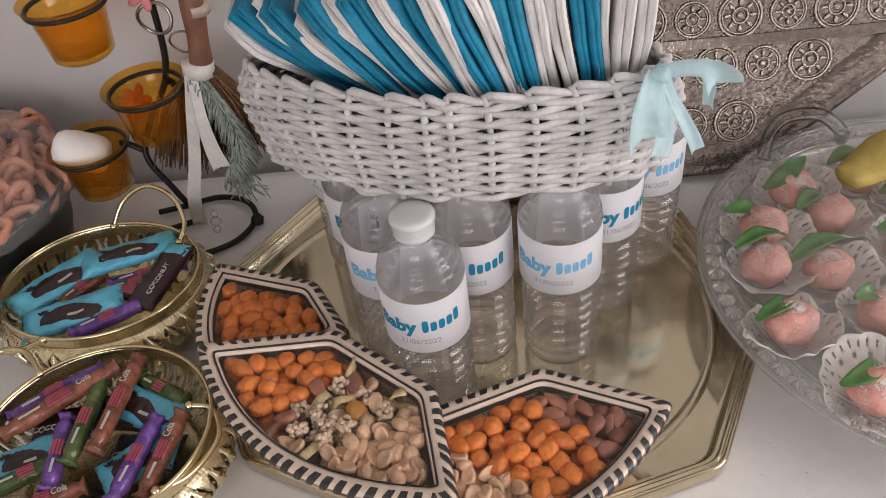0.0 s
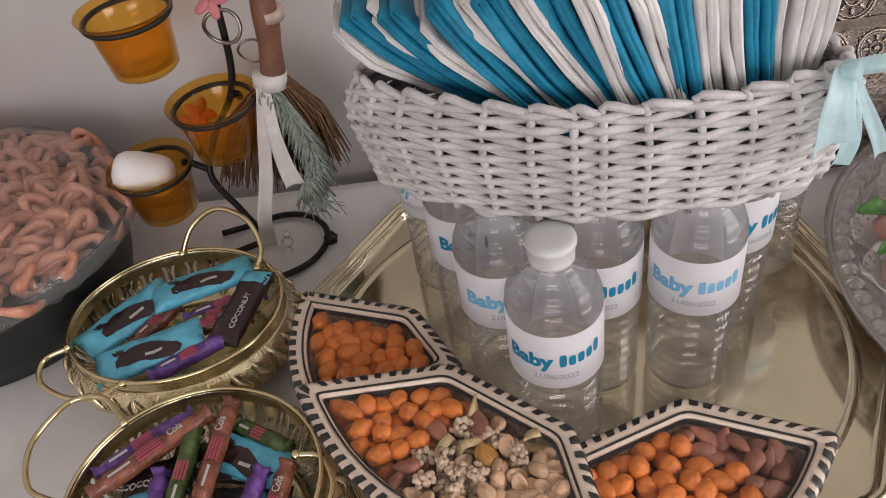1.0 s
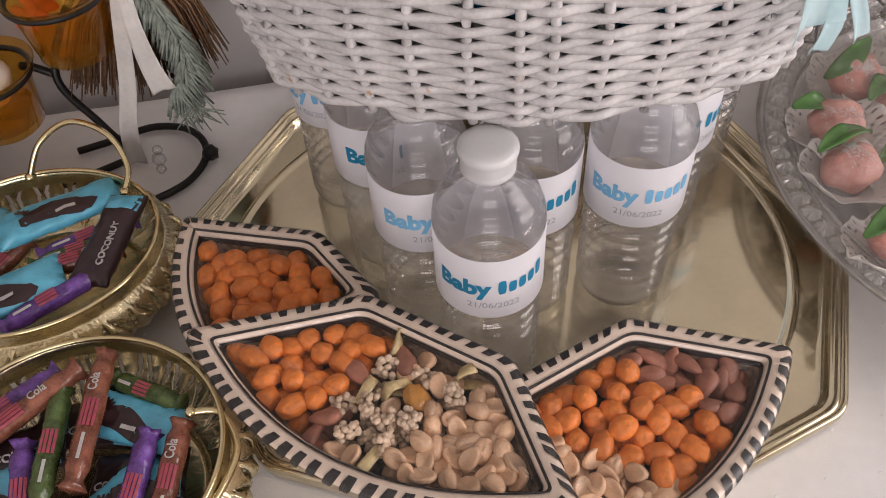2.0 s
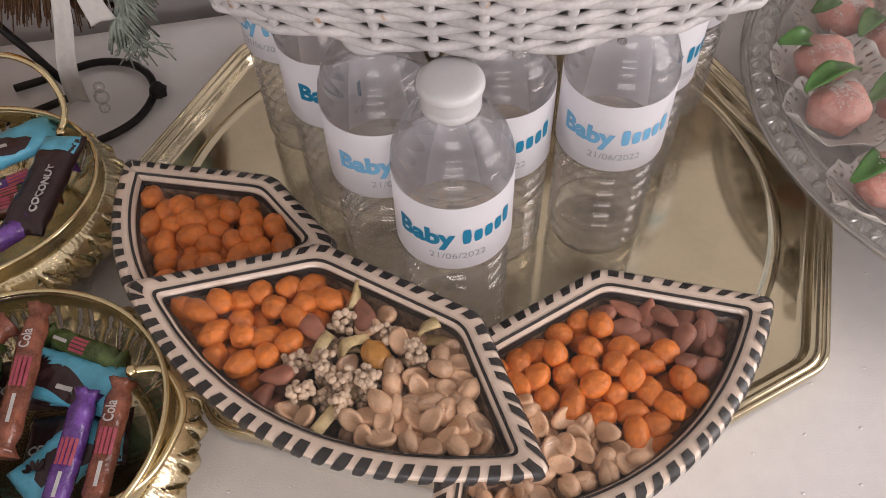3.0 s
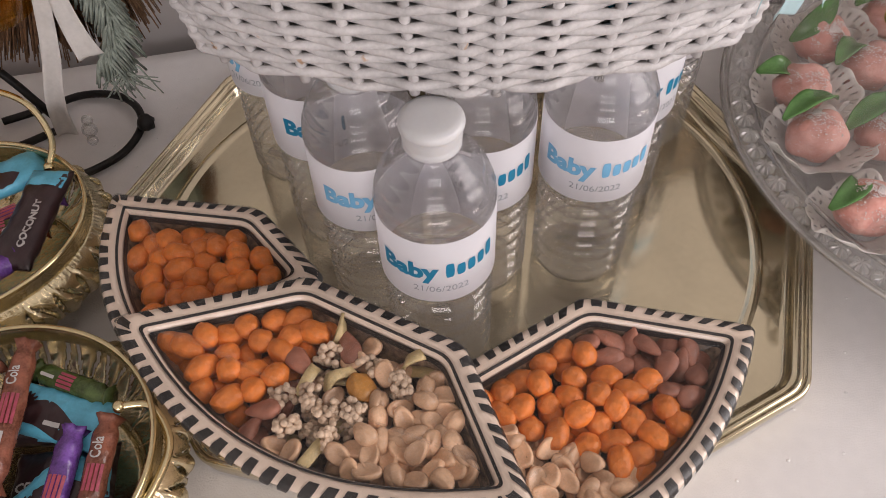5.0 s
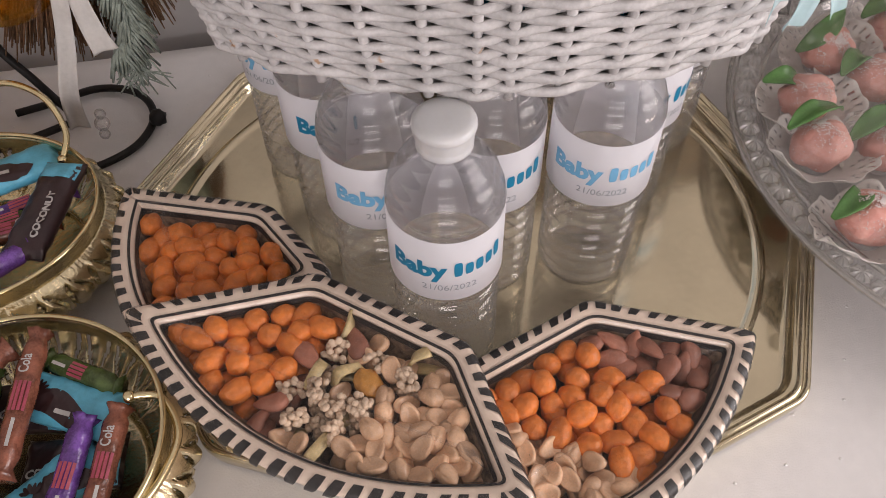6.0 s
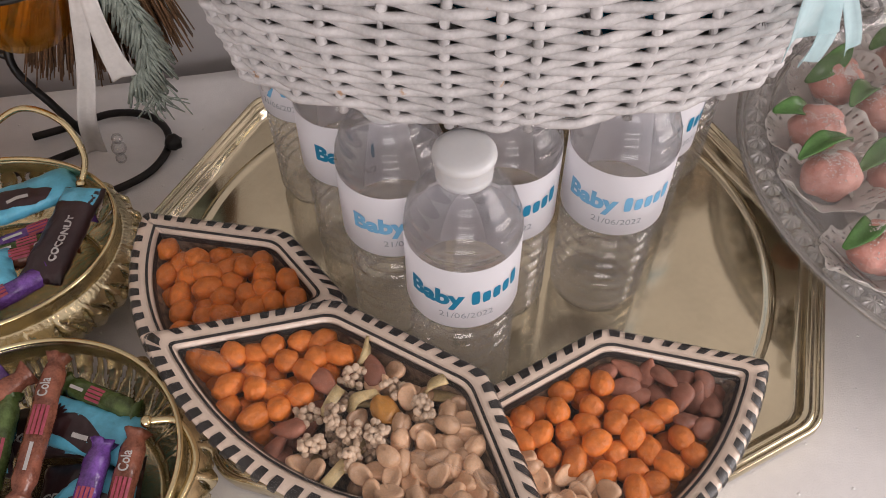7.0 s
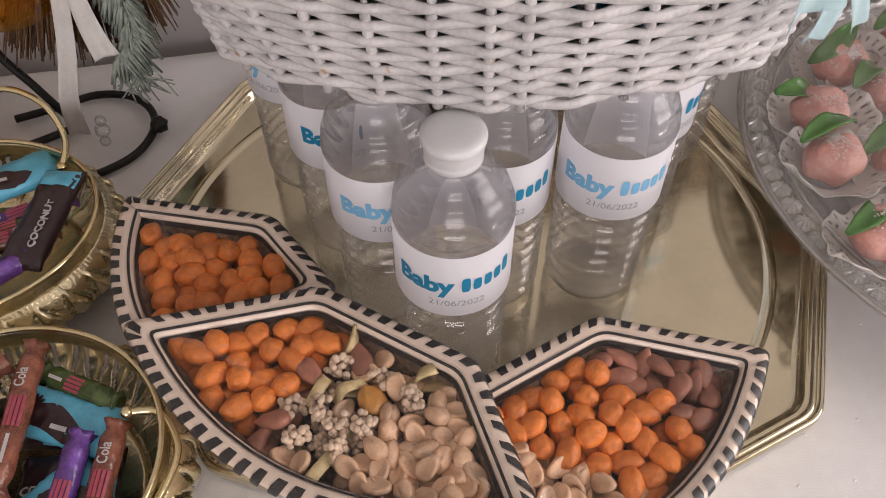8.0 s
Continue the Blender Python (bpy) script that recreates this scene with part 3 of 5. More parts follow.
def peanut_half(seed):
    """A split peanut: domed back, flat face with a raised edge and a hollow middle."""
    g = Geo()
    rings = []
    rx, ry, rz = 0.0073, 0.0049, 0.0038
    up = [(0.22, 0.02), (0.5, 0.16), (0.75, 0.34), (0.90, 0.32), (0.98, 0.12)]
    low = [(1.0, -0.15), (0.93, -0.5), (0.72, -0.85), (0.4, -1.05)]
    for rho, h in up + low:
        rg = []
        for j in range(20):
            a = 2 * math.pi * j / 20
            k = 1 + 0.10 * noise.noise(Vector((math.cos(a) + seed * 4, math.sin(a), 0.3)))
            bend = 0.10 * seed * (math.cos(a) * rho) ** 2
            rg.append((rho * rx * k * math.cos(a), rho * ry * k * math.sin(a) * (1 - 0.16 * math.cos(a)), rz * (h - bend + 0.12 * noise.noise(Vector((math.cos(a) * 2 * rho, math.sin(a) * 2 * rho, seed))))))
        rings.append(rg)
    return g.rings(rings, True, True, True)


NUTS = {
    "coated_peanut": [ellipsoid(0.0076 * s, 0.0065, 0.0063, 0.16, i).mesh("coated_peanut", ORANGE) for i, s in enumerate((0.90, 1.0, 1.08, 1.22))],
    "peanut": [peanut_half(i).mesh("peanut", PEANUT) for i in range(6)] + [ellipsoid(0.0072, 0.0049, 0.0047, 0.18, i + 9, taper=0.16, groove=0.22).mesh("peanut", PEANUT) for i in range(3)],
    "almond": [ellipsoid(0.0100, 0.0057, 0.0036, 0.08, i + 20, taper=0.42).mesh("almond", ALMOND) for i in range(3)],
}
cl = []
for s in range(3):
    gg = Geo()
    random.seed(50 + s)
    for k in range(30):
        e = ellipsoid(0.0020, 0.0018, 0.0017, 0.1, k, 9, 7)
        c = Vector((random.uniform(-1, 1), random.uniform(-1, 1), random.uniform(-0.4, 0.8))) * 0.0052
        b = len(gg.v)
        gg.v += [(p[0] + c.x, p[1] + c.y, p[2] + c.z) for p in e.v]
        gg.f += [tuple(b + q for q in f) for f in e.f]
        gg.m += e.m
    cl.append(gg.mesh("cereal_cluster", PUFF))
NUTS["cereal_cluster"] = cl
STRIP = mat("fried_strip", (0.68, 0.52, 0.26), 0.45, vary=0.2, scale=200, bump=0.0005, bump_scale=300, rnd=0.15)
STRIPS = []
for s in range(3):
    rows = []
    for k in range(9):
        t = k / 8
        cx, cz, tw = -0.009 + 0.018 * t, 0.004 * math.sin(t * (2 + s)), 0.9 * t * (s - 0.6)
        rows.append([(cx, 0.0030 * y * math.cos(tw) - 0.0009 * z * math.sin(tw), cz + 0.0030 * y * math.sin(tw) + 0.0009 * z * math.cos(tw)) for y, z in ((-1, -1), (0, -1.4), (1, -1), (1, 1), (0, 0.6), (-1, 1))])
    STRIPS.append(Geo().rings(rows, True, True, True))
NUTS["dried_fruit"] = [ellipsoid(0.0085, 0.007, 0.0035, 0.35, 77).mesh("dried_fruit", APRICOT)]
NUTS["fried_strip"] = [strip.mesh("fried_strip", STRIP) for strip in STRIPS]
NUTLABEL = {"fried_strip": ("pale yellow bent fried snack strip", "snack"), "coated_peanut": ("orange crunchy coated peanut", "nut"), "peanut": ("pale roasted peanut half", "nut"), "almond": ("brown almond with skin", "nut"), "cereal_cluster": ("lumpy puffed cereal cluster", "snack"), "dried_fruit": ("orange piece of dried fruit", "dried fruit")}
PITCH = {"coated_peanut": 0.0101, "peanut": 0.0070, "almond": 0.0090, "fried_strip": 0.0105, "cereal_cluster": 0.0105, "dried_fruit": 0.013}


def fill(out, zr, zone, group):
    """Heaps nuts in the dish, in two layers; zone says which kind lies at a place."""
    inner = out(0.0170)
    x0, x1 = min(p.x for p in inner), max(p.x for p in inner)
    y0, y1 = min(p.y for p in inner), max(p.y for p in inner)
    for layer, (zz, ins) in enumerate(((zr - 0.0148, 0.0190), (zr - 0.0070, 0.0172))):
        placed = []
        edge = out(ins)
        for _ in range(4000):
            p = Vector((random.uniform(x0, x1), random.uniform(y0, y1)))
            if not inside(p, edge):
                continue
            kind = zone(p)
            if any((p - q).length < (PITCH[kind] + r) / 2 for q, r in placed):
                continue
            placed.append((p, PITCH[kind]))
            tilt = 18 if kind == "coated_peanut" else 44
            m = pose(p.x, p.y, zz + random.uniform(-0.0034, 0.0016), random.uniform(-tilt, tilt), random.uniform(-tilt, tilt), random.uniform(0, 360))
            lb, cat = NUTLABEL[kind]
            thing(kind, lb, cat, m, random.choice(NUTS[kind]), group)


def side(p, a, b):
    """How far p lies to the left of the line from a to b."""
    return ((b[0] - a[0]) * (p.y - a[1]) - (b[1] - a[1]) * (p.x - a[0])) / math.hypot(b[0] - a[0], b[1] - a[1])


def zone1(p):
    if side(p, (-0.155, 0.385), (-0.085, 0.450)) > 0:
        return "coated_peanut"
    if side(p, (-0.150, 0.376), (-0.075, 0.428)) > 0:
        return random.choice(["almond", "almond", "cereal_cluster", "cereal_cluster", "fried_strip"]) if p.x > -0.13 else "almond"
    if side(p, (-0.130, 0.351), (-0.049, 0.4025)) > 0:
        return random.choice(["cereal_cluster", "fried_strip", "cereal_cluster", "dried_fruit", "cereal_cluster", "fried_strip", "peanut"])
    return "peanut"


def zone2(p):
    if side(p, (0.020, 0.405), (0.085, 0.355)) > 0.004 and p.x > 0.010:
        return random.choice(["almond", "almond", "almond", "almond", random.choice(["peanut", "fried_strip", "cereal_cluster"]) if p.x > 0.07 else "almond"])
    if side(p, (-0.045, 0.378), (0.025, 0.325)) > 0.015:
        return "coated_peanut"
    return "peanut"


def zone3(p):
    return "coated_peanut" if side(p, (-0.14, 0.46), (-0.10, 0.485)) > 0 else random.choice(["coated_peanut", "fried_strip", "cereal_cluster"])


o2 = bowl([(-0.080, 0.308), (-0.046, 0.403), (0.037, 0.434), (0.120, 0.397)], 0.040, 0.053, 0.042)
fill(o2, 0.053, zone2, "nuts in a snack bowl")
o3 = bowl([(-0.214, 0.560), (-0.129, 0.529), (-0.098, 0.472), (-0.196, 0.436)], 0.014, 0.061, 0.042)
fill(o3, 0.061, zone3, "nuts in a snack bowl")
o1 = bowl([(-0.208, 0.463), (-0.105, 0.467), (-0.034, 0.408), (-0.021, 0.322)], 0.040, 0.071, 0.042)
fill(o1, 0.071, zone1, "nuts in a snack bowl")

# ---- pierced gold bowls with sweets in wrappers ----
def gold_bowl(cx, cy, ax, ay, zr, handles, label):
    ob = thing("gold_bowl", label, "bowl", pose(cx, cy, 0), group="gold bowls on the tablecloth")
    prof = [(0.76, 0.0085), (0.93, 0.0125), (1.055, 0.019), (1.115, 0.028), (1.115, 0.036), (1.07, 0.042), (1.01, 0.0465)]
    cells, per, nv = 30, 18, 26
    nu = cells * per

    def radius(v):
        q = v * (len(prof) - 1)
        i = min(len(prof) - 2, int(q))
        t = q - i
        return tuple(prof[i][k] * (1 - t) + prof[i + 1][k] * t for k in (0, 1))
    g = Geo()
    for j in range(nv + 1):
        v = j / nv
        r, z = radius(v)
        for i in range(nu):
            a = 2 * math.pi * i / nu
            c = ((i / per) % 1.0) - 0.5
            bend = 0.14 * math.sin(math.pi * v * 1.6)
            e = abs(c - bend)
            tear = 0.27 * math.sin(math.pi * min(1, max(0, (v - 0.08) / 0.8))) ** 0.8
            b = 0.0022 * max(0.0, 1 - (e / max(0.03, tear)) ** 2)
            beads = 0.0006 * math.cos(c * 40) * (1 if v > 0.9 else 0)
            rr = 1 + (b + beads) / ax
            g.v.append((r * rr * ax * math.cos(a), r * rr * ay * math.sin(a), z))
    for j in range(nv):
        v = (j + 0.5) / nv
        for i in range(nu):
            c = (((i + 0.5) / per) % 1.0) - 0.5
            bend = 0.14 * math.sin(math.pi * v * 1.6)
            e = abs(c - bend)
            tear = 0.27 * math.sin(math.pi * min(1, max(0, (v - 0.08) / 0.8))) ** 0.8
            gap = 0.20 * math.sin(math.pi * min(1, max(0, (v - 0.12) / 0.72))) ** 0.6
            hole = tear < e < tear + gap and c - bend > -0.44 and 0.12 < v < 0.86
            if not hole:
                k = (i + 1) % nu
                g.f.append((j * nu + i, j * nu + k, (j + 1) * nu + k, (j + 1) * nu + i))
                g.m.append(0)
    solid(part("pierced_wall", g, GOLD, ob, "pierced and embossed gold band"), 0.0011)
    g = Geo().lathe([(0.72, 0.0), (0.765, 0.003), (0.757, 0.0088), (0.72, 0.0095), (0.5, 0.006)], 96, ax, ay, cap1=True)
    part("foot", g, GOLD, ob)
    g = Geo().lathe([(1.008, 0.0455), (1.016, 0.049), (1.004, 0.0515), (1.010, zr - 0.0025), (1.004, zr), (0.985, zr), (0.980, zr - 0.003), (0.978, 0.047), (0.99, 0.0445)], 120, ax, ay)
    part("rim_band", g, GOLD, ob)
    g = Geo().tube([(1.0 * ax * math.cos(2 * math.pi * i / 120), 1.0 * ay * math.sin(2 * math.pi * i / 120), zr) for i in range(120)], 0.0016, 8, True)
    part("rim_wire", g, GOLDWIRE, ob)
    for h in handles:
        pts = smooth_path([Vector((p[0] - cx, p[1] - cy, p[2])) for p in h], 8)
        part("handle", Geo().tube(pts, 0.0021, 9), GOLDWIRE, ob, "thin curved gold wire handle")
        for e in (pts[0], pts[-1]):
            s = ellipsoid(0.0034, 0.0034, 0.0034, 0, 0, 12, 8)
            s.v = [(p[0] + e.x, p[1] + e.y, p[2] + e.z) for p in s.v]
            part("handle_joint", s, GOLDWIRE, ob)
    return ob


def smooth_path(p, n):
    out = []
    for i in range(len(p) - 1):
        a, b, c, d = p[max(0, i - 1)], p[i], p[i + 1], p[min(len(p) - 1, i + 2)]
        for k in range(n):
            t = k / n
            out.append(0.5 * ((2 * b) + (c - a) * t + (2 * a - 5 * b + 4 * c - d) * t * t + (3 * b - a - 3 * c + d) * t ** 3))
    return out + [p[-1]]


gold_bowl(-0.315, 0.560, 0.0825, 0.0685, 0.056, [
    [(-0.322, 0.625, 0.056), (-0.310, 0.637, 0.074), (-0.286, 0.640, 0.086), (-0.262, 0.628, 0.081), (-0.252, 0.611, 0.066), (-0.256, 0.596, 0.056)],
    [(-0.392, 0.534, 0.056), (-0.409, 0.526, 0.054), (-0.407, 0.508, 0.050), (-0.384, 0.493, 0.048), (-0.360, 0.490, 0.050), (-0.340, 0.494, 0.055)]],
    "round pierced gold metal bowl heaped with wrapped blue bars")
gold_bowl(-0.271, 0.402, 0.0810, 0.0755, 0.058, [
    [(-0.207, 0.418, 0.058), (-0.192, 0.416, 0.056), (-0.184, 0.398, 0.052), (-0.190, 0.380, 0.050), (-0.200, 0.364, 0.052), (-0.214, 0.352, 0.058)],
    [(-0.328, 0.457, 0.058), (-0.350, 0.482, 0.057), (-0.376, 0.482, 0.055), (-0.394, 0.452, 0.052), (-0.384, 0.418, 0.052), (-0.352, 0.400, 0.058)]],
    "round pierced gold metal bowl heaped with wrapped candy sticks")

BLUEWRAP = mat("blue_foil_wrapper", (0.13, 0.48, 0.66), 0.32, vary=0.14, scale=80, bump=0.0012, bump_scale=130)
BROWNWRAP = mat("brown_foil_wrapper", (0.035, 0.016, 0.018), 0.28, vary=0.2, scale=80, bump=0.001, bump_scale=130)
PINKPRINT = mat("pink_print", (0.40, 0.065, 0.10), 0.4, vary=0.2, scale=200)
PALEPRINT = mat("pale_print", (0.46, 0.44, 0.42), 0.45, vary=0.1, scale=200)
STICK = {"purple": mat("purple_wrapper", (0.18, 0.075, 0.34), 0.24, vary=0.3, scale=120, bump=0.002, bump_scale=160),
         "brown": mat("cola_wrapper", (0.28, 0.10, 0.06), 0.24, vary=0.3, scale=120, bump=0.002, bump_scale=160),
         "green": mat("green_wrapper", (0.10, 0.15, 0.045), 0.24, vary=0.3, scale=120, bump=0.002, bump_scale=160)}


def between(p, q, roll=0.0):
    """A pose with x along the way from p to q, at its middle, and z as far up as may be."""
    p, q = Vector(p), Vector(q)
    x = (q - p).normalized()
    y = Vector((0, 0, 1)).cross(x).normalized()
    zc = x.cross(y)
    m = Matrix((x, y, zc)).transposed().to_4x4()
    m.translation = (p + q) / 2
    return m @ pose(0, 0, 0, roll, 0, 0), (q - p).length


cola = split_long(*text_geo("Cola", 0.0056, 0.0001), 0.003)
coconut = split_long(*text_geo("COCONUT", 0.0062, 0.00025), 0.004)


def stick(colour, p, q, roll, seed):
    m, L = between(p, q, roll)
    m = m @ pose(0, 0, 0, 52, 0, 0)
    ob = thing("candy_stick", "%s wrapped candy stick with twisted ends" % colour, "candy", m, group="candy sticks in the gold bowls")
    r = 0.0062
    rings = []
    n = 30
    for i in range(n + 1):
        u = -1 + 2 * i / n
        k = 1.0 if abs(u) < 0.72 else (1.0 - 0.32 * (abs(u) - 0.72) / 0.16 if abs(u) < 0.88 else 0.75 + 0.45 * (abs(u) - 0.88) / 0.12)
        rg = []
        for j in range(14):
            a = 2 * math.pi * j / 14
            w = 1 + 0.12 * noise.noise(Vector((u * 3, math.cos(a) * 1.2 + seed, math.sin(a) * 1.2)))
            w += 0.10 * abs(u) ** 3 * math.sin(a * 5 + u * 7 + seed) + 0.07 * noise.noise(Vector((u * 9, math.cos(a) * 2.5 + seed, math.sin(a) * 2.5)))
            fl = 0.45 + 0.4 * abs(math.sin(a * 3.5 + seed)) if abs(u) > 0.88 else 1.0
            rg.append((u * L / 2, r * k * w * math.cos(a), r * k * w * math.sin(a) * fl))
        rings.append(rg)
    part("wrapper", Geo().rings(rings, True, True, True), STICK[colour], ob)
    g = Geo()
    for x0, x1, a0, a1 in ((-0.10 * L, 0.10 * L, 0.15, 1.25),):
        for s in range(4):
            b0 = a0 + (a1 - a0) * s / 4
            b1 = b0 + (a1 - a0) / 4 * 0.72
            g.rings([[(x, (r + 0.0013) * 1.05 * math.sin(b), (r + 0.0013) * 1.05 * math.cos(b)) for b in (b0, b1)] for x in (x0, x0 + (x1 - x0) * 0.45, x0 + (x1 - x0) * 0.55, x1)], closed=False)
    part("printed_logo", g, PINKPRINT, ob, "plain pink printed patch")
    g = Geo()
    g.rings([[(x, (r + 0.0013) * 1.05 * math.sin(b), (r + 0.0013) * 1.05 * math.cos(b)) for b in (0.52, 0.74)] for x in (-0.33 * L, -0.25 * L, -0.15 * L)], closed=False)
    part("printed_bar", g, PALEPRINT, ob)
    if colour == "brown":
        g = Geo()
        for x, y, _ in cola[0]:
            b = 0.55 + y / r
            g.v.append((0.22 * L + x, (r + 0.0014) * 1.05 * math.sin(b), (r + 0.0014) * 1.05 * math.cos(b)))
        g.f, g.m = list(cola[1]), [0] * len(cola[1])
        part("printed_word", g, PALEPRINT, ob)
    return ob


def bar_pack(p, q, roll, width, seed, dark=False):
    m, L = between(p, q, roll)
    ob = thing("wrapped_bar", "dark brown and blue foil wrapped coconut bar" if dark else "light blue foil wrapped bar with a dark printed patch", "candy", m, group="wrapped bars in the gold bowls")
    nx, ny = 22, 12
    g = Geo()
    rings = []
    for i in range(nx + 1):
        u = -1 + 2 * i / nx
        k = max(0.0, 1 - abs(u) ** 7)
        th = 0.0062 * (k ** 0.6) + 0.0004
        wd = width / 2 * (0.86 + 0.14 * (1 - k))
        rg = []
        for j in range(2 * ny):
            a = 2 * math.pi * j / (2 * ny)
            c, s = math.cos(a), math.sin(a)
            z = math.copysign(abs(s) ** 0.7, s) * th
            zig = 0.0007 * (j % 2) if i in (0, nx) else 0
            wr = 0.0016 * noise.noise(Vector((u * 4 + seed, c * 1.5, s))) + 0.0012 * noise.noise(Vector((u * 11 + seed, c * 3, s * 2)))
            rg.append((u * (L / 2 + zig), math.copysign(abs(c) ** 0.8, c) * wd, z + wr))
        rings.append(rg)
    part("wrapper", g.rings(rings, True, True, True), BROWNWRAP if dark else BLUEWRAP, ob)

    def top(x, y, up):
        u = x / (L / 2)
        k = max(0.0, 1 - abs(u) ** 7)
        c = max(-1, min(1, y / (width / 2 * 0.9)))
        s = math.sqrt(max(0.0, 1 - c * c))
        wr = 0.0016 * noise.noise(Vector((u * 4 + seed, c * 1.5, s))) + 0.0012 * noise.noise(Vector((u * 11 + seed, c * 3, s * 2)))
        return (0.0062 * k ** 0.6 + 0.0004) * s ** 0.7 + wr + up
    g = Geo()
    if dark:
        for x, y, _ in coconut[0]:
            px, py = x - 0.1 * L, y - 0.008
            g.v.append((px, py, top(px, py, 0.0009)))
        g.f, g.m = list(coconut[1]), [0] * len(coconut[1])
        part("printed_word", g, PALEPRINT, ob)
        g = Geo()
        xs = [L * (0.30 + 0.185 * i / 6) for i in range(7)]
        g.rings([[(x, width * 0.43 * (-1 + 2 * j / 8), top(x, width * 0.43 * (-1 + 2 * j / 8), 0.0006)) for j in range(9)] for x in xs], closed=False)
        part("blue_end", g, BLUEWRAP, ob, "light blue foil end")
    else:
        rows = []
        for i in range(17):
            t = i / 16
            x = L * (-0.30 + 0.62 * t)
            mid = -width * 0.16 + width * 0.10 * math.sin(t * 5)
            half = width * 0.24 * math.sin(math.pi * min(1, 0.04 + t * 0.96)) ** 0.5
            rows.append([(x, mid + half * (-1 + 2 * j / 6), top(x, mid + half * (-1 + 2 * j / 6), 0.0007)) for j in range(7)])
        part("printed_patch", Geo().rings(rows, closed=False), BROWNWRAP, ob, "dark brown printed patch")
        g = Geo()
        for k in range(5):
            a = -0.9 + 0.45 * k + 1.2
            ca, sa = math.cos(a), math.sin(a)
            pts = []
            for t in range(10):
                w = 2 * math.pi * t / 10
                lx, ly = 0.0042 + 0.0030 * math.cos(w), 0.0011 * math.sin(w)
                x, y = -0.27 * L + lx * ca - ly * sa, width * 0.02 + lx * sa + ly * ca
                pts.append((x, y, top(x, y, 0.0011)))
            g.poly(pts)
        part("printed_petals", g, BROWNWRAP, ob)
        g = Geo()
        rows = [[(x, y, top(x, y, 0.0013)) for y in (-width * 0.24, -width * 0.16)] for x in (-0.02 * L, 0.06 * L, 0.14 * L)]
        part("printed_bar", g.rings(rows, closed=False), PALEPRINT, ob)
    return ob


bar_pack((-0.384, 0.538, 0.046), (-0.330, 0.598, 0.046), 6, 0.034, 1)
bar_pack((-0.338, 0.578, 0.051), (-0.262, 0.607, 0.050), -4, 0.032, 2)
bar_pack((-0.368, 0.515, 0.046), (-0.292, 0.540, 0.050), 4, 0.034, 3)
bar_pack((-0.276, 0.527, 0.048), (-0.252, 0.590, 0.057), -8, 0.030, 4, True)
stick("purple", (-0.312, 0.562, 0.042), (-0.250, 0.580, 0.046), 0, 1)
stick("green", (-0.316, 0.554, 0.042), (-0.256, 0.566, 0.046), 0, 2)
stick("brown", (-0.320, 0.547, 0.043), (-0.258, 0.556, 0.046), 0, 3)
stick("purple", (-0.326, 0.506, 0.045), (-0.270, 0.534, 0.049), 0, 4)
stick("brown", (-0.350, 0.545, 0.040), (-0.322, 0.580, 0.042), 0, 5)

stick("purple", (-0.342, 0.424, 0.049), (-0.282, 0.462, 0.054), 0, 6)
stick("brown", (-0.340, 0.408, 0.052), (-0.268, 0.458, 0.059), 0, 7)
stick("brown", (-0.266, 0.386, 0.056), (-0.255, 0.466, 0.058), 0, 8)
stick("green", (-0.284, 0.380, 0.053), (-0.278, 0.448, 0.056), 0, 9)
stick("green", (-0.254, 0.455, 0.046), (-0.214, 0.428, 0.050), 0, 10)
bar_pack((-0.268, 0.440, 0.044), (-0.215, 0.412, 0.047), 5, 0.030, 5)
stick("purple", (-0.244, 0.350, 0.052), (-0.228, 0.412, 0.056), 0, 11)
stick("brown", (-0.226, 0.352, 0.050), (-0.212, 0.415, 0.055), 0, 12)
stick("purple", (-0.292, 0.362, 0.050), (-0.296, 0.420, 0.053), 0, 13)
bar_pack((-0.326, 0.420, 0.040), (-0.280, 0.424, 0.041), 0, 0.032, 6, True)
bar_pack((-0.342, 0.382, 0.043), (-0.294, 0.402, 0.044), 0, 0.032, 7)
bar_pack((-0.262, 0.372, 0.040), (-0.224, 0.398, 0.044), 0, 0.030, 8)
stick("green", (-0.336, 0.366, 0.046), (-0.288, 0.392, 0.046), 0, 14)
stick("brown", (-0.318, 0.350, 0.044), (-0.268, 0.366, 0.047), 0, 15)
bar_pack((-0.300, 0.440, 0.034), (-0.240, 0.430, 0.034), 0, 0.032, 9, True)
bar_pack((-0.265, 0.400, 0.034), (-0.215, 0.395, 0.036), 0, 0.032, 10, True)

# ---- platter of pink sweets ----
# clear dish; a little pale haze lifts its dark inside
SILVER = clear("clear_moulded_plastic", (0.98, 0.975, 0.97), 0.05, 1.46, 0.85, 0.002, 90.0, gloss=2.2, haze=0.05, haze_colour=(0.88, 0.86, 0.83))
# clear studs too; strong pale haze paints their bright sparkle
STUDMAT = clear("hazed_stud", (0.98, 0.975, 0.97), 0.06, 1.46, 0.8, 0.002, 150.0, gloss=3.0, haze=0.40, haze_colour=(0.90, 0.88, 0.85))
PX, PY = 0.3628, 0.511
platter = thing("sweet_platter", "round clear moulded platter with a studded rim under clear film", "platter", pose(PX, PY, 0))
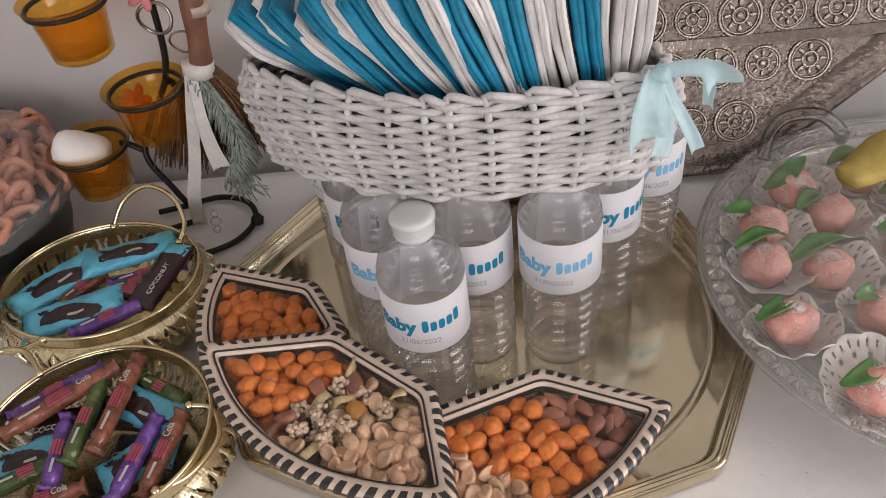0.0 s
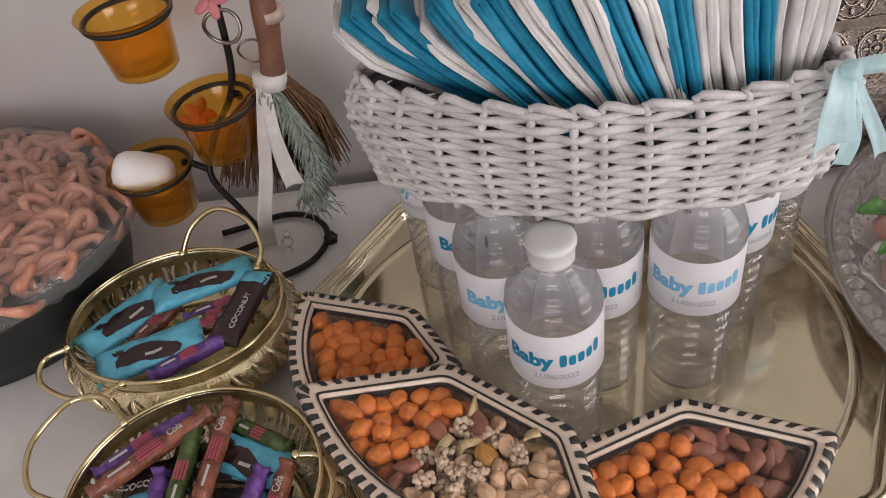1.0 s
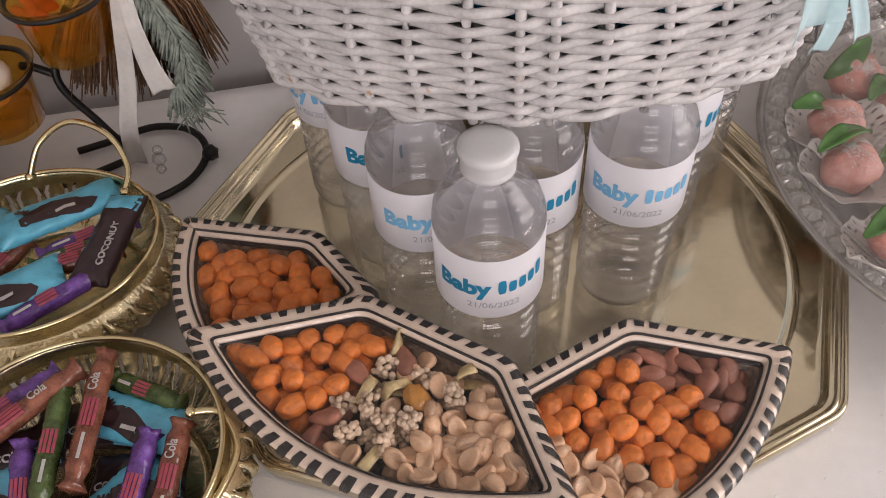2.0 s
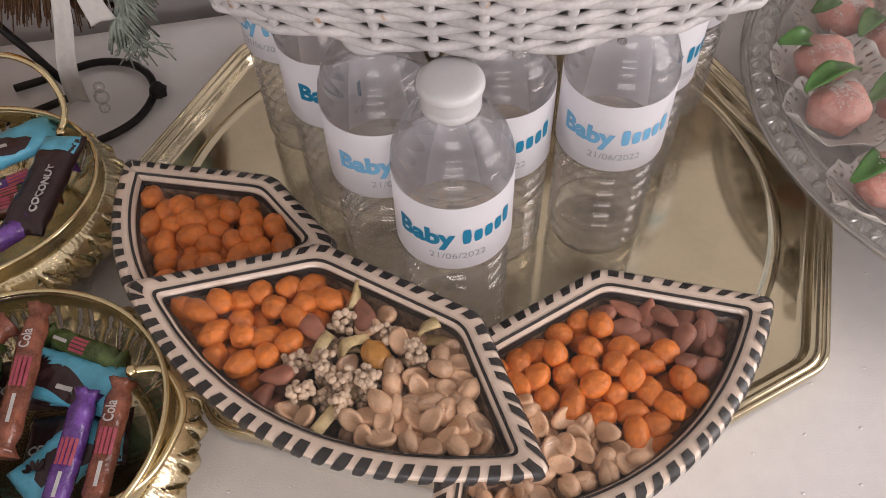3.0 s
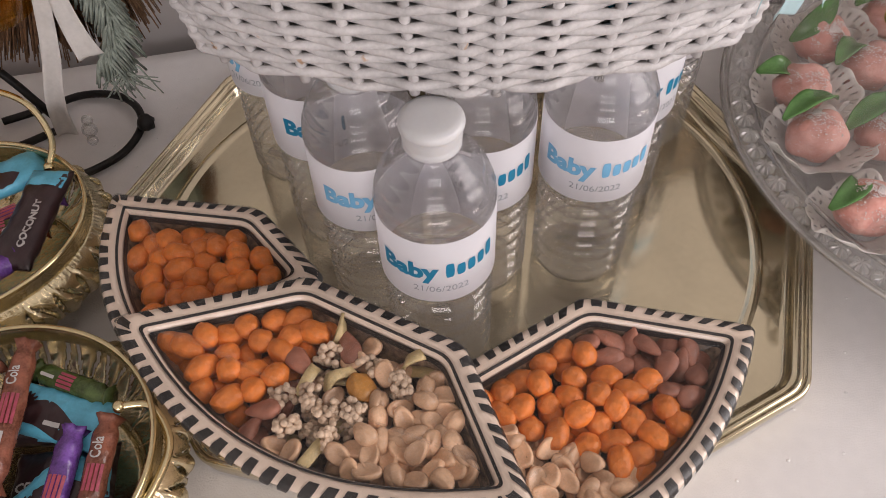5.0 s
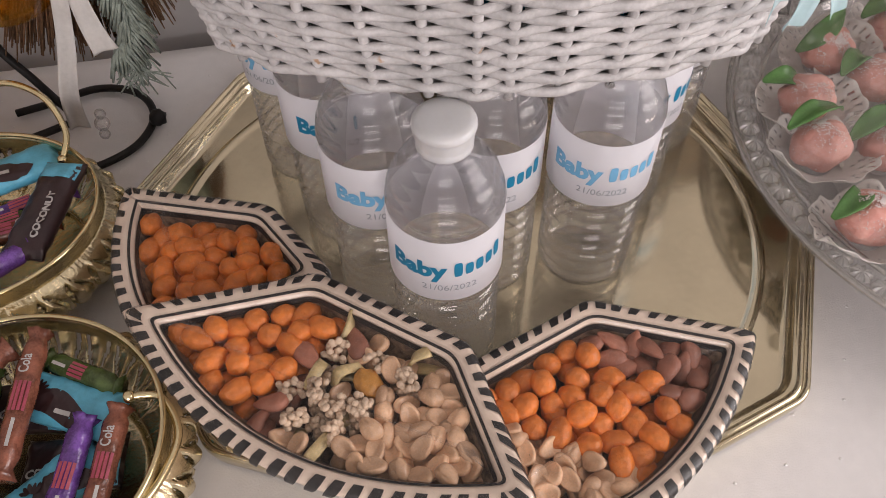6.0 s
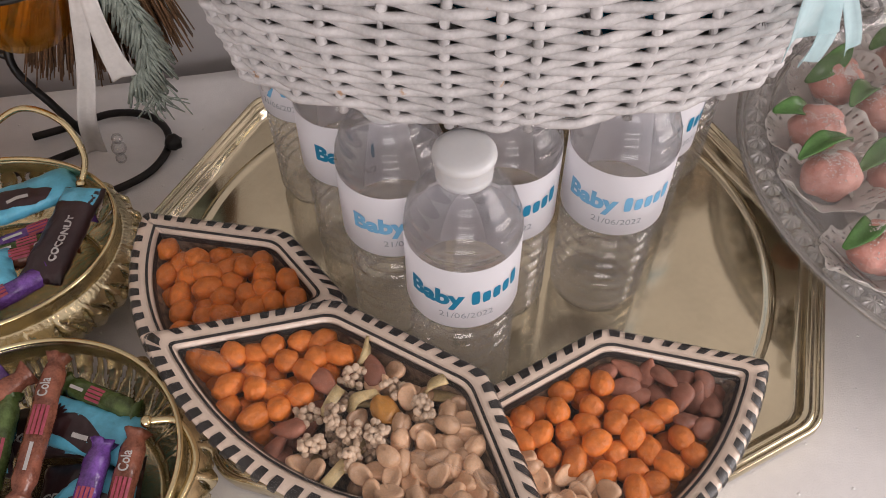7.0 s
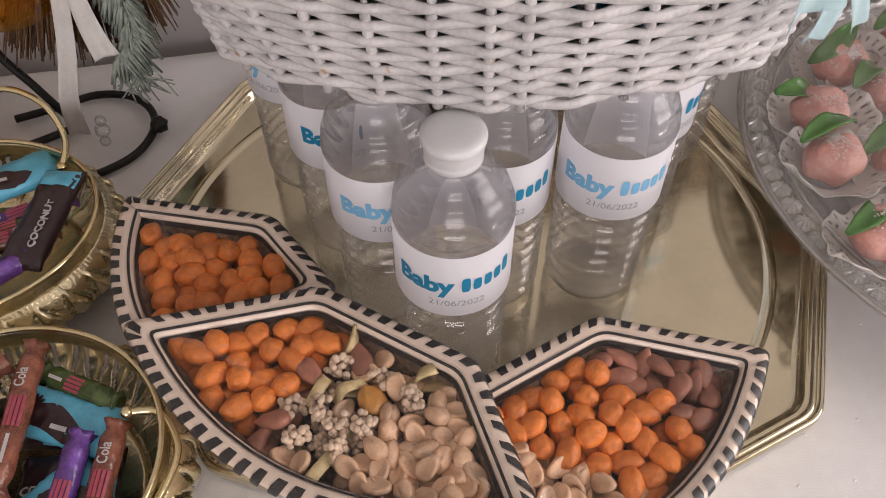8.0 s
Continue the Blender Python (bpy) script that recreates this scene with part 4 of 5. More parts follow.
g = Geo().lathe([(0.115, 0.0), (0.130, 0.002), (0.146, 0.018), (0.172, 0.034), (0.1895, 0.0385), (0.1935, 0.0405), (0.1950, 0.0430), (0.1942, 0.0452), (0.1915, 0.0450), (0.1898, 0.0424), (0.1862, 0.0405), (0.1772, 0.0392), (0.1745, 0.0402), (0.1727, 0.0428), (0.1702, 0.0424), (0.1685, 0.0390), (0.1560, 0.0330), (0.1200, 0.0310)], 160, cap1=True)
part("dish", g, SILVER, platter)
stud = Geo()
rings = []
for q, zz in ((1.0, 0.0), (0.95, 0.35), (0.72, 0.75), (0.42, 0.95), (0.2, 0.85)):
    rings.append([((0.0062 * q * (1 + 0.13 * math.cos(9 * a))) * math.cos(a), (0.0062 * q * (1 + 0.13 * math.cos(9 * a))) * math.sin(a), 0.0040 * zz + 0.0009 * q * math.cos(9 * a)) for a in [2 * math.pi * k / 54 for k in range(54)]])
stud.rings(rings, True, False, True)
STUD = stud.mesh("rim_stud", STUDMAT)
for i in range(80):
    a = 2 * math.pi * i / 80
    part("rim_stud", STUD, None, platter, m=pose(0.1818 * math.cos(a), 0.1818 * math.sin(a), 0.0396, 0, 0, math.degrees(a)))
# pale haze puts the shine of the rim lines into the colour
BEADRING = clear("polished_rim", (0.9, 0.88, 0.85), 0.05, 1.46, 0.75, gloss=3.4, haze=0.22, haze_colour=(0.9, 0.88, 0.85))
for rr, zz, th in ((0.1946, 0.0448, 0.0015), (0.1902, 0.0430, 0.0009), (0.1728, 0.0428, 0.0014)):
    part("rim_bead", Geo().tube([(rr * math.cos(a), rr * math.sin(a), zz) for a in [2 * math.pi * k / 180 for k in range(180)]], th, 8, True), BEADRING, platter, "clear raised rim line")
CRYSTAL = clear("clear_acrylic", (0.95, 0.95, 0.95), 0.05, 1.45, 0.5)
pts = smooth_path([Vector(p) for p in ((-0.108, 0.148, 0.044), (-0.097, 0.168, 0.058), (-0.082, 0.174, 0.069), (-0.056, 0.170, 0.071), (-0.040, 0.158, 0.061), (-0.034, 0.166, 0.046))], 8)
part("handle", Geo().tube(pts, 0.006, 12), CRYSTAL, platter, "clear scrolled handle")
PINK = mat("pink_sugared_sweet", (0.66, 0.38, 0.32), 0.6, vary=0.1, scale=60, colour2=(0.52, 0.22, 0.18), bump=0.0012, bump_scale=350, sss=0.1, rnd=0.12)
SUGAR = mat("icing_sugar", (0.80, 0.72, 0.70), 0.9, vary=0.1, scale=400, bump=0.001, bump_scale=700)
DOILY = mat("paper_lace", (0.68, 0.65, 0.61), 0.75, vary=0.05, scale=80)
LEAFG = mat("green_icing_leaf", (0.10, 0.23, 0.06), 0.3, vary=0.18, scale=120, bump=0.0008, bump_scale=180, sss=0.05)
random.seed(21)
balls = [ellipsoid(0.0178, 0.0165, 0.0160, 0.18, 30 + i, 28, 18).mesh("pink_ball", PINK) for i in range(3)]
sg = Geo()
for k in range(700):
    a, b = random.uniform(0, 6.28), random.gauss(0, 0.75)
    d = Vector((math.sin(b) * math.cos(a), math.sin(b) * math.sin(a), math.cos(b)))
    s = random.uniform(0.0003, 0.0007)
    c = Vector((d.x * 0.0178, d.y * 0.0165, d.z * 0.0160))
    e = ellipsoid(s, s, s * 0.5, 0, 0, 5, 4)
    bb = len(sg.v)
    sg.v += [tuple(Vector(p) + c) for p in e.v]
    sg.f += [tuple(bb + q for q in f) for f in e.f]
    sg.m += e.m
SUGARMESH = sg.mesh("icing_sugar", SUGAR)


def lace_paper(seed):
    """A round lace paper crumpled up round a sweet, with one side standing higher."""
    dg = Geo()
    nu, lay = 144, 12
    for j in range(lay + 1):
        q = j / lay
        for i in range(nu):
            a = 2 * math.pi * i / nu
            lobe = 1 + (0.06 * abs(math.sin(a * 7)) if q > 0.85 else 0)
            fold = noise.noise(Vector((math.cos(a) * 1.4 + seed * 3, math.sin(a) * 1.4, 1.0)))
            flap = max(0.0, math.cos(a - seed * 2.1)) ** 2
            r = (0.012 + 0.019 * q) * lobe * (1 + q * (0.16 * fold + 0.20 * flap))
            up = 0.0010 + (0.012 + 0.012 * fold + 0.010 * flap) * q ** 2.0 + 0.0022 * math.sin(a * 7 + 5 * fold) * q * q
            dg.v.append((r * math.cos(a), r * math.sin(a), up))
    for j in range(lay):
        for i in range(nu):
            hole = (j == 10 and i % 4 == 1) or (j == 8 and i % 8 in (3, 4)) or (j == 6 and i % 16 == 9)
            if not hole:
                dg.f.append((j * nu + i, j * nu + (i + 1) % nu, (j + 1) * nu + (i + 1) % nu, (j + 1) * nu + i))
                dg.m.append(0)
    return dg.mesh("lace_paper", DOILY)


def icing_leaf(seed):
    """A narrow leaf that arches up and curls over at its tip, folded along its middle."""
    lg = Geo()
    rows = []
    bend, twist = 0.7 + 0.5 * (seed % 3), 0.5 * (seed % 4) - 0.7
    x, z = -0.022, -0.006
    for i in range(19):
        t = i / 18
        ang = 0.9 - bend * 1.7 * t
        x += 0.0025 * math.cos(ang)
        z += 0.0025 * math.sin(ang)
        w = 0.0076 * math.sin(math.pi * min(1, 0.04 + t * 0.95)) ** 0.8
        tw = twist * t
        rows.append([(x - 0.3 * w * s * math.sin(tw), w * s * math.cos(tw) + 0.004 * math.sin(t * 3 + seed), z + w * s * math.sin(tw) + 0.35 * w * abs(s) ** 1.3 + 0.0006 * math.sin(t * 17 + seed) * abs(s)) for s in (-1, -0.66, -0.33, 0, 0.33, 0.66, 1)])
    return lg.rings(rows, closed=False).mesh("leaf", LEAFG)


DOILIES = [lace_paper(k) for k in range(4)]
LEAVES = [icing_leaf(k) for k in range(5)]
SWEETS = [(0.213, 0.517), (0.225, 0.561), (0.216, 0.455), (0.284, 0.573), (0.264, 0.607), (0.261, 0.515), (0.281, 0.466), (0.2504, 0.397), (0.322, 0.622), (0.328, 0.535), (0.331, 0.482), (0.302, 0.412), (0.352, 0.586), (0.385, 0.536), (0.382, 0.470), (0.352, 0.424), (0.376, 0.640), (0.408, 0.590), (0.438, 0.530), (0.442, 0.470), (0.408, 0.410), (0.348, 0.372)]
for i, (sx, sy) in enumerate(SWEETS):
    d = math.hypot(sx - PX, sy - PY)
    base = 0.0325 + 0.006 * max(0.0, (d - 0.12) / 0.04)
    ob = thing("pink_sweet", "pink sugared almond sweet with green leaf in a white lace paper", "sweet", pose(sx, sy, base, random.uniform(-8, 8), random.uniform(-8, 8), random.uniform(-12, 12)), group="sweets on the clear platter")
    part("ball", balls[i % 3], None, ob, m=pose(0, 0, 0.0165))
    part("sugar_dusting", SUGARMESH, None, ob, m=pose(0, 0, 0.0165, random.uniform(-30, 30), random.uniform(-30, 30), 0))
    solid(part("lace_paper", DOILIES[(i * 3) % 4], None, ob, "scalloped white lace paper"), 0.0003)
    o = part("leaf", LEAVES[(i * 2) % 5], None, ob, "curled green icing leaf", m=pose(-0.007 + random.uniform(-0.003, 0.003), 0.009, 0.0275, 14, random.uniform(-10, 10), 24 + random.uniform(-14, 14)))
    solid(o, 0.0009)
g = Geo()
rings = []
for q, zz in ((0.1952, 0.041), (0.1956, 0.0462), (0.186, 0.0485), (0.172, 0.056), (0.150, 0.074), (0.11, 0.083), (0.05, 0.0855)):
    rings.append([(q * math.cos(a), q * math.sin(a), zz + 0.003 * noise.noise(Vector((math.cos(a) * q * 30, math.sin(a) * q * 30, 4))) * (1 if q < 0.165 else 0.1)) for a in [2 * math.pi * k / 120 for k in range(120)]])
part("cling_film", g.rings(rings, True, False, True), CRINKLED, platter, "stretched clear film")
EDGE = mat("gathered_film_edge", (0.80, 0.78, 0.77), 0.25, vary=0.1, scale=120, alpha=0.07, bump=0.002, bump_scale=160)
LEMON = mat("yellow_wrapper", (0.50, 0.37, 0.09), 0.4, vary=0.15, scale=40, bump=0.001, bump_scale=90)
g = Geo()
rings = []
for i in range(13):
    t = i / 12
    rings.append([(-0.05 + 0.12 * t, 0.020 * math.cos(a) * (0.3 + math.sin(math.pi * min(1, 0.1 + t)) * 0.8), 0.012 * math.sin(a) * (0.4 + 0.6 * math.sin(math.pi * min(1, 0.1 + t))) + 0.001 * math.sin(t * 20 + a)) for a in [2 * math.pi * k / 16 for k in range(16)]])
thing("yellow_wrapper", "crumpled yellow wrapper lying over the clear sweet platter", "wrapper", pose(0.330, 0.592, 0.094, 0, -8, 26), g.rings(rings, True, True, True).mesh("yellow_wrapper", LEMON))

# ---- embossed silver tray leaning on the wall ----
LEAN_BACK = 18
# same silver darkened, so the shaded ground is put into the colour
EMBOSS = mat("embossed_silver", (0.24, 0.20, 0.175), 0.2, 1.0, vary=0.3, scale=130, bump=0.0022, bump_scale=240, colour2=(0.13, 0.11, 0.10), rvary=0.1)
leaning = thing("embossed_tray", "large octagonal silver tray with embossed medallions, leaning on the wall", "tray", pose(0.21, 0.692, 0.003, 90 - LEAN_BACK, 0, 0))
oct_c = [(-0.150, 0.0), (0.050, 0.004), (0.205, 0.118), (0.205, 0.240), (0.090, 0.335), (-0.150, 0.335), (-0.245, 0.240), (-0.245, 0.090)]
oc = shrink(oct_c, 0.03, 0.015, 6)
g = Geo().rings([[(p.x, p.y, z) for p in shrink(oct_c, d, 0.015, 6)] for d, z in ((0.003, -0.004), (0.0, 0.001), (0.0008, 0.0036), (0.003, 0.0042), (0.006, 0.003), (0.008, 0.0015), (0.011, 0.0012), (0.028, 0.0008), (0.030, -0.002), (0.033, -0.003))], True, True, True)
part("tray_plate", g, EMBOSS, leaning)
medal = Geo()
for rad, rr in ((1.0, 0.07), (0.86, 0.035), (0.36, 0.05)):
    medal.tube([(rad * math.cos(a), rad * math.sin(a), 0) for a in [2 * math.pi * k / 40 for k in range(40)]], rr, 6, True)
for k in range(8):
    a = 2 * math.pi * k / 8
    e = ellipsoid(0.2, 0.10, 0.10, 0.0, 0, 10, 6)
    b = len(medal.v)
    ca, sa = math.cos(a), math.sin(a)
    medal.v += [((x + 0.6) * ca - y * sa, (x + 0.6) * sa + y * ca, z) for x, y, z in e.v]
    medal.f += [tuple(b + q for q in f) for f in e.f]
    medal.m += e.m
e = ellipsoid(0.17, 0.17, 0.13, 0, 0, 12, 7)
b = len(medal.v)
medal.v += e.v
medal.f += [tuple(b + q for q in f) for f in e.f]
medal.m += e.m
for k in range(26):
    a = 2 * math.pi * (k + 0.5) / 26
    e = ellipsoid(0.055, 0.055, 0.05, 0, 0, 6, 4)
    b = len(medal.v)
    medal.v += [(x + 1.17 * math.cos(a), y + 1.17 * math.sin(a), z) for x, y, z in e.v]
    medal.f += [tuple(b + q for q in f) for f in e.f]
    medal.m += e.m
# lighter copy of the tray's silver; paints the sparkle on the raised relief
SHINE = mat("lit_silver", (0.58, 0.51, 0.45), 0.17, 1.0, vary=0.2, scale=120, bump=0.0008, bump_scale=300)
MEDAL = medal.mesh("medallion", SHINE)
for row, (s, off) in enumerate(((0.052, 0.0), (0.104, 0.022), (0.148, 0.0), (0.196, 0.022), (0.244, 0.0), (0.288, 0.022))):
    for k in range(-6, 6):
        x = k * 0.0415 + off - 0.008
        if inside(Vector((x, s)), oc):
            size = 0.0185 if (k + row) % 2 else 0.0150
            o = part("medallion", MEDAL, None, leaning, m=pose(x, s, -0.0008) @ Matrix.Diagonal((size, size, size * 0.8, 1)))
for s in (0.0275, 0.1262, 0.2200):
    g = Geo().box(-0.21, s - 0.0045, -0.002, 0.17 if s > 0.1 else 0.05, s + 0.0045, 0.0004)
    part("plain_band", g, SHINE, leaning, smooth=False)

# ---- dark bowl of pink pastries ----
NX, NY = -0.522, 0.652
DARKBOWL = mat("dark_green_bowl", (0.010, 0.012, 0.011), 0.4, vary=0.2, scale=20)
dark = thing("pastry_bowl", "dark bowl of pink swirled pastries under clear film", "bowl", pose(NX, NY, 0))
g = Geo().lathe([(0.76, 0.0), (0.80, 0.002), (0.86, 0.03), (0.90, 0.06), (0.985, 0.086), (1.0, 0.090), (0.985, 0.091), (0.96, 0.086), (0.86, 0.058), (0.7, 0.05)], 96, 0.160, 0.135, cap1=True)
part("bowl_body", g, DARKBOWL, dark)
PASTRY = mat("pink_swirled_pastry", (0.56, 0.275, 0.185), 0.32, vary=0.2, scale=60, colour2=(0.34, 0.13, 0.08), bump=0.0008, bump_scale=160, sss=0.08, rnd=0.1)
random.seed(8)
PASTRIES = []
for s in range(4):
    g = Geo()
    a1, a2, a3 = random.uniform(0, 6), random.uniform(0, 6), random.uniform(0, 6)
    pts = []
    for k in range(150):
        t = 2 * math.pi * k / 150
        pts.append((0.022 * math.sin(t + a1) + 0.012 * math.sin(4 * t + a2), 0.017 * math.cos(t + a1) + 0.011 * math.cos(4 * t + a3), 0.007 * math.sin(5 * t + a3)))
    g.tube(pts, [0.0046 + 0.0009 * math.sin(k * 0.7) + 0.0008 * noise.noise(Vector((k * 0.3, s, 0))) for k in range(150)], 9, True, 0.8)
    PASTRIES.append(g.mesh("pastry", PASTRY))
spots = []
for _ in range(900):
    a, q = random.uniform(0, 6.283), math.sqrt(random.random()) * 0.83
    p = Vector((q * 0.160 * math.cos(a), q * 0.135 * math.sin(a)))
    if all((p - s).length > 0.0185 for s in spots):
        spots.append(p)
for p in spots:
    q = math.hypot(p.x / 0.16, p.y / 0.135)
    thing("pastry", "pink looped fried pastry glazed with syrup", "pastry", pose(NX + p.x, NY + p.y, 0.083 + 0.026 * (1 - q * q) + random.uniform(-0.003, 0.004), random.uniform(-18, 18), random.uniform(-18, 18), random.uniform(0, 360)), random.choice(PASTRIES), "pastries in the dark bowl")
g = Geo()
rings = []
for q, zz in ((1.0, 0.078), (1.006, 0.088), (0.985, 0.094), (0.90, 0.108), (0.7, 0.124), (0.35, 0.132)):
    rings.append([(0.161 * q * math.cos(a), 0.136 * q * math.sin(a), zz + 0.003 * noise.noise(Vector((math.cos(a) * q * 5, math.sin(a) * q * 5, 9)))) for a in [2 * math.pi * k / 100 for k in range(100)]])
part("cling_film", g.rings(rings, True, False, True), CRINKLED, dark, "stretched clear film")

g = Geo()
g.rings([[(0.160 * q * math.cos(a) * (1 + 0.006 * math.sin(a * 61 + k)), 0.135 * q * math.sin(a) * (1 + 0.006 * math.sin(a * 61 + k)), zz + 0.0012 * math.sin(a * 47 + k * 2)) for a in [2 * math.pi * i / 400 for i in range(400)]] for k, (q, zz) in enumerate(((1.0, 0.076), (1.015, 0.083), (1.018, 0.089), (0.998, 0.0945), (0.965, 0.0955)))])
part("film_edge", g, EDGE, dark, "gathered whitish film edge")

# ---- iron candle holder with amber cups ----
IRON = mat("black_iron", (0.018, 0.015, 0.014), 0.5, 0.3, vary=0.3, scale=150, bump=0.0006, bump_scale=300)
# orange haze paints the glow of light coming through the amber glass
AMBER = clear("amber_glass", (0.98, 0.74, 0.30), 0.05, 1.4, 0.9, gloss=1.4, haze=0.06, haze_colour=(0.95, 0.55, 0.08))
holder = thing("candle_holder", "black wrought iron candle holder with three amber glass cups", "candle holder")


def wire(pts, r, name="rod"):
    part(name, Geo().tube(smooth_path([Vector(p) for p in pts], 8), r, 9), IRON, holder)


wire([(-0.318, 0.706, 0.005), (-0.290, 0.713, 0.005), (-0.262, 0.722, 0.005), (-0.236, 0.716, 0.005), (-0.220, 0.698, 0.005), (-0.217, 0.676, 0.005), (-0.228, 0.654, 0.005), (-0.250, 0.640, 0.005), (-0.280, 0.632, 0.005)], 0.0029, "foot_ring")
wire([(-0.330, 0.668, 0.005), (-0.300, 0.678, 0.005), (-0.271, 0.690, 0.005)], 0.0029, "foot_rod")
wire([(-0.271, 0.690, 0.004), (-0.288, 0.694, 0.040), (-0.304, 0.699, 0.078), (-0.292, 0.712, 0.110), (-0.266, 0.716, 0.150), (-0.257, 0.716, 0.205), (-0.254, 0.716, 0.300), (-0.262, 0.716, 0.345)], 0.0030, "upright")
wire([(-0.304, 0.703, 0.080), (-0.318, 0.703, 0.090), (-0.324, 0.700, 0.094)], 0.003, "arm")
wire([(-0.262, 0.716, 0.140), (-0.262, 0.712, 0.146), (-0.266, 0.706, 0.148)], 0.003, "arm")
wire([(-0.256, 0.716, 0.246), (-0.272, 0.712, 0.246), (-0.284, 0.706, 0.240)], 0.003, "arm")
for cx, cy, cz in ((-0.316, 0.692, 0.238), (-0.275, 0.686, 0.158), (-0.345, 0.686, 0.104)):
    cup = part("cup", Geo().lathe([(0.006, -0.050), (0.022, -0.049), (0.0255, -0.046), (0.0285, -0.020), (0.0310, -0.006), (0.0365, 0.001), (0.0372, 0.0022), (0.0362, 0.0026), (0.0295, -0.005), (0.0268, -0.020), (0.0235, -0.043), (0.006, -0.045)], 48, cap0=True, cap1=True), AMBER, holder, "amber glass cup", m=pose(cx, cy, cz))
    part("ring", Geo().tube([(0.0322 * math.cos(a), 0.0322 * math.sin(a), -0.0045) for a in [2 * math.pi * k / 40 for k in range(40)]], 0.0022, 8, True), IRON, holder, m=pose(cx, cy, cz))
WAX = mat("white_candle_wax", (0.82, 0.80, 0.80), 0.5, vary=0.05, sss=0.2, bump=0.0006, bump_scale=60)
g = Geo().lathe([(0.006, 0.0), (0.0120, 0.0015), (0.0160, 0.006), (0.0178, 0.013), (0.0180, 0.030), (0.0165, 0.041), (0.0125, 0.047), (0.006, 0.0495)], 32, cap0=True, cap1=True)
thing("candle", "white pillar candle lying tilted in an amber cup", "candle", pose(-0.329, 0.684, 0.090, 0, -62, 12), g.mesh("candle", WAX))
g = Geo().tube([(0.0138 * math.cos(a), 0.002 * math.sin(a * 2), 0.0138 * math.sin(a)) for a in [2 * math.pi * k / 40 for k in range(40)]], 0.0016, 8, True)
part("hanging_ring", g, mat("dull_steel", (0.36, 0.33, 0.32), 0.3, 1.0, vary=0.15), holder, "dull steel ring", m=pose(-0.254, 0.706, 0.208))
g = Geo().tube([(0.0095 * math.cos(a), 0.002 * math.sin(a * 2), 0.0095 * math.sin(a)) for a in [2 * math.pi * k / 32 for k in range(32)]], 0.0010, 8, True)
part("hanging_ring", g, MATS["dull_steel"], holder, m=pose(-0.238, 0.704, 0.186))
PINKF = mat("pink_fabric", (0.58, 0.20, 0.22), 0.8, vary=0.15)
for px, py, pz, sc in ((-0.256, 0.703, 0.232, 1.0), (-0.300, 0.716, 0.128, 1.0), (-0.312, 0.722, 0.118, 0.8)):
    g = Geo()
    for k in range(5):
        a = 2 * math.pi * k / 5
        e = ellipsoid(0.0075 * sc, 0.0042 * sc, 0.0020 * sc, 0.2, k, 10, 6)
        b = len(g.v)
        ca, sa = math.cos(a), math.sin(a)
        g.v += [((x + 0.008 * sc) * ca - y * sa, (x + 0.008 * sc) * sa + y * ca, z) for x, y, z in e.v]
        g.f += [tuple(b + q for q in f) for f in e.f]
        g.m += e.m
    part("fabric_flower", g, PINKF, holder, "small pink fabric flower", m=pose(px, py, pz, 65, 0, 20 * px))

# ---- small decorated broom hung on the holder ----
LEATHER = mat("brown_leather_handle", (0.20, 0.085, 0.05), 0.5, vary=0.2, scale=60, bump=0.0008, bump_scale=150)
BRISTLE = mat("brown_bristle", (0.24, 0.12, 0.055), 0.8, vary=0.3, scale=300, rnd=0.2)
SAGE = mat("sage_wool", (0.30, 0.34, 0.29), 0.9, vary=0.2, scale=200, bump=0.0008, bump_scale=700)
OFFWHITE = mat("white_satin_ribbon", (0.66, 0.63, 0.60), 0.45, vary=0.08)
broom = thing("hand_broom", "small brown bristle broom with tassels and white ribbons", "broom")
part("handle", Geo().tube(smooth_path([Vector(p) for p in ((-0.212, 0.700, 0.360), (-0.214, 0.698, 0.270), (-0.217, 0.696, 0.215), (-0.224, 0.694, 0.165))], 8), [0.0095 + 0.0006 * math.sin(k * 0.9) for k in range(25)], 14), LEATHER, broom)
part("binding", Geo().tube([(-0.214, 0.698, 0.222), (-0.215, 0.698, 0.214)], 0.0118, 14), mat("clear_band", (0.45, 0.34, 0.28), 0.3, vary=0.1), broom, "pale wrapped band")
part("binding", Geo().tube([(-0.226, 0.694, 0.172), (-0.228, 0.693, 0.160)], 0.0135, 14), OFFWHITE, broom, "white ribbon binding")
random.seed(14)
g = Geo()
for k in range(420):
    u = random.uniform(-1, 1)
    d = random.uniform(-1, 1)
    x1 = -0.240 + 0.056 * u + random.uniform(-0.004, 0.004)
    z1 = 0.070 + 0.018 * abs(u) ** 2 * (1 if u > 0 else 0.4) + random.uniform(-0.010, 0.010)
    p0 = Vector((-0.226 + 0.009 * u, 0.696 + 0.006 * d, 0.165))
    p2 = Vector((x1, 0.700 + 0.016 * d, z1))
    mid = (p0 + p2) / 2 + Vector((0.006 * u + random.uniform(-0.002, 0.002), 0, 0.006))
    g.tube([p0, mid, p2], [0.0009, 0.0008, 0.0005], 3)
tagged(part("bristles", g, BRISTLE, broom, "brown stiff bristles"), kind="stuff")
# sage wool tassel with fringed cord
g = Geo()
spine = smooth_path([Vector(p) for p in ((-0.228, 0.688, 0.166), (-0.216, 0.684, 0.142), (-0.207, 0.682, 0.118), (-0.208, 0.680, 0.094), (-0.220, 0.678, 0.074))], 12)
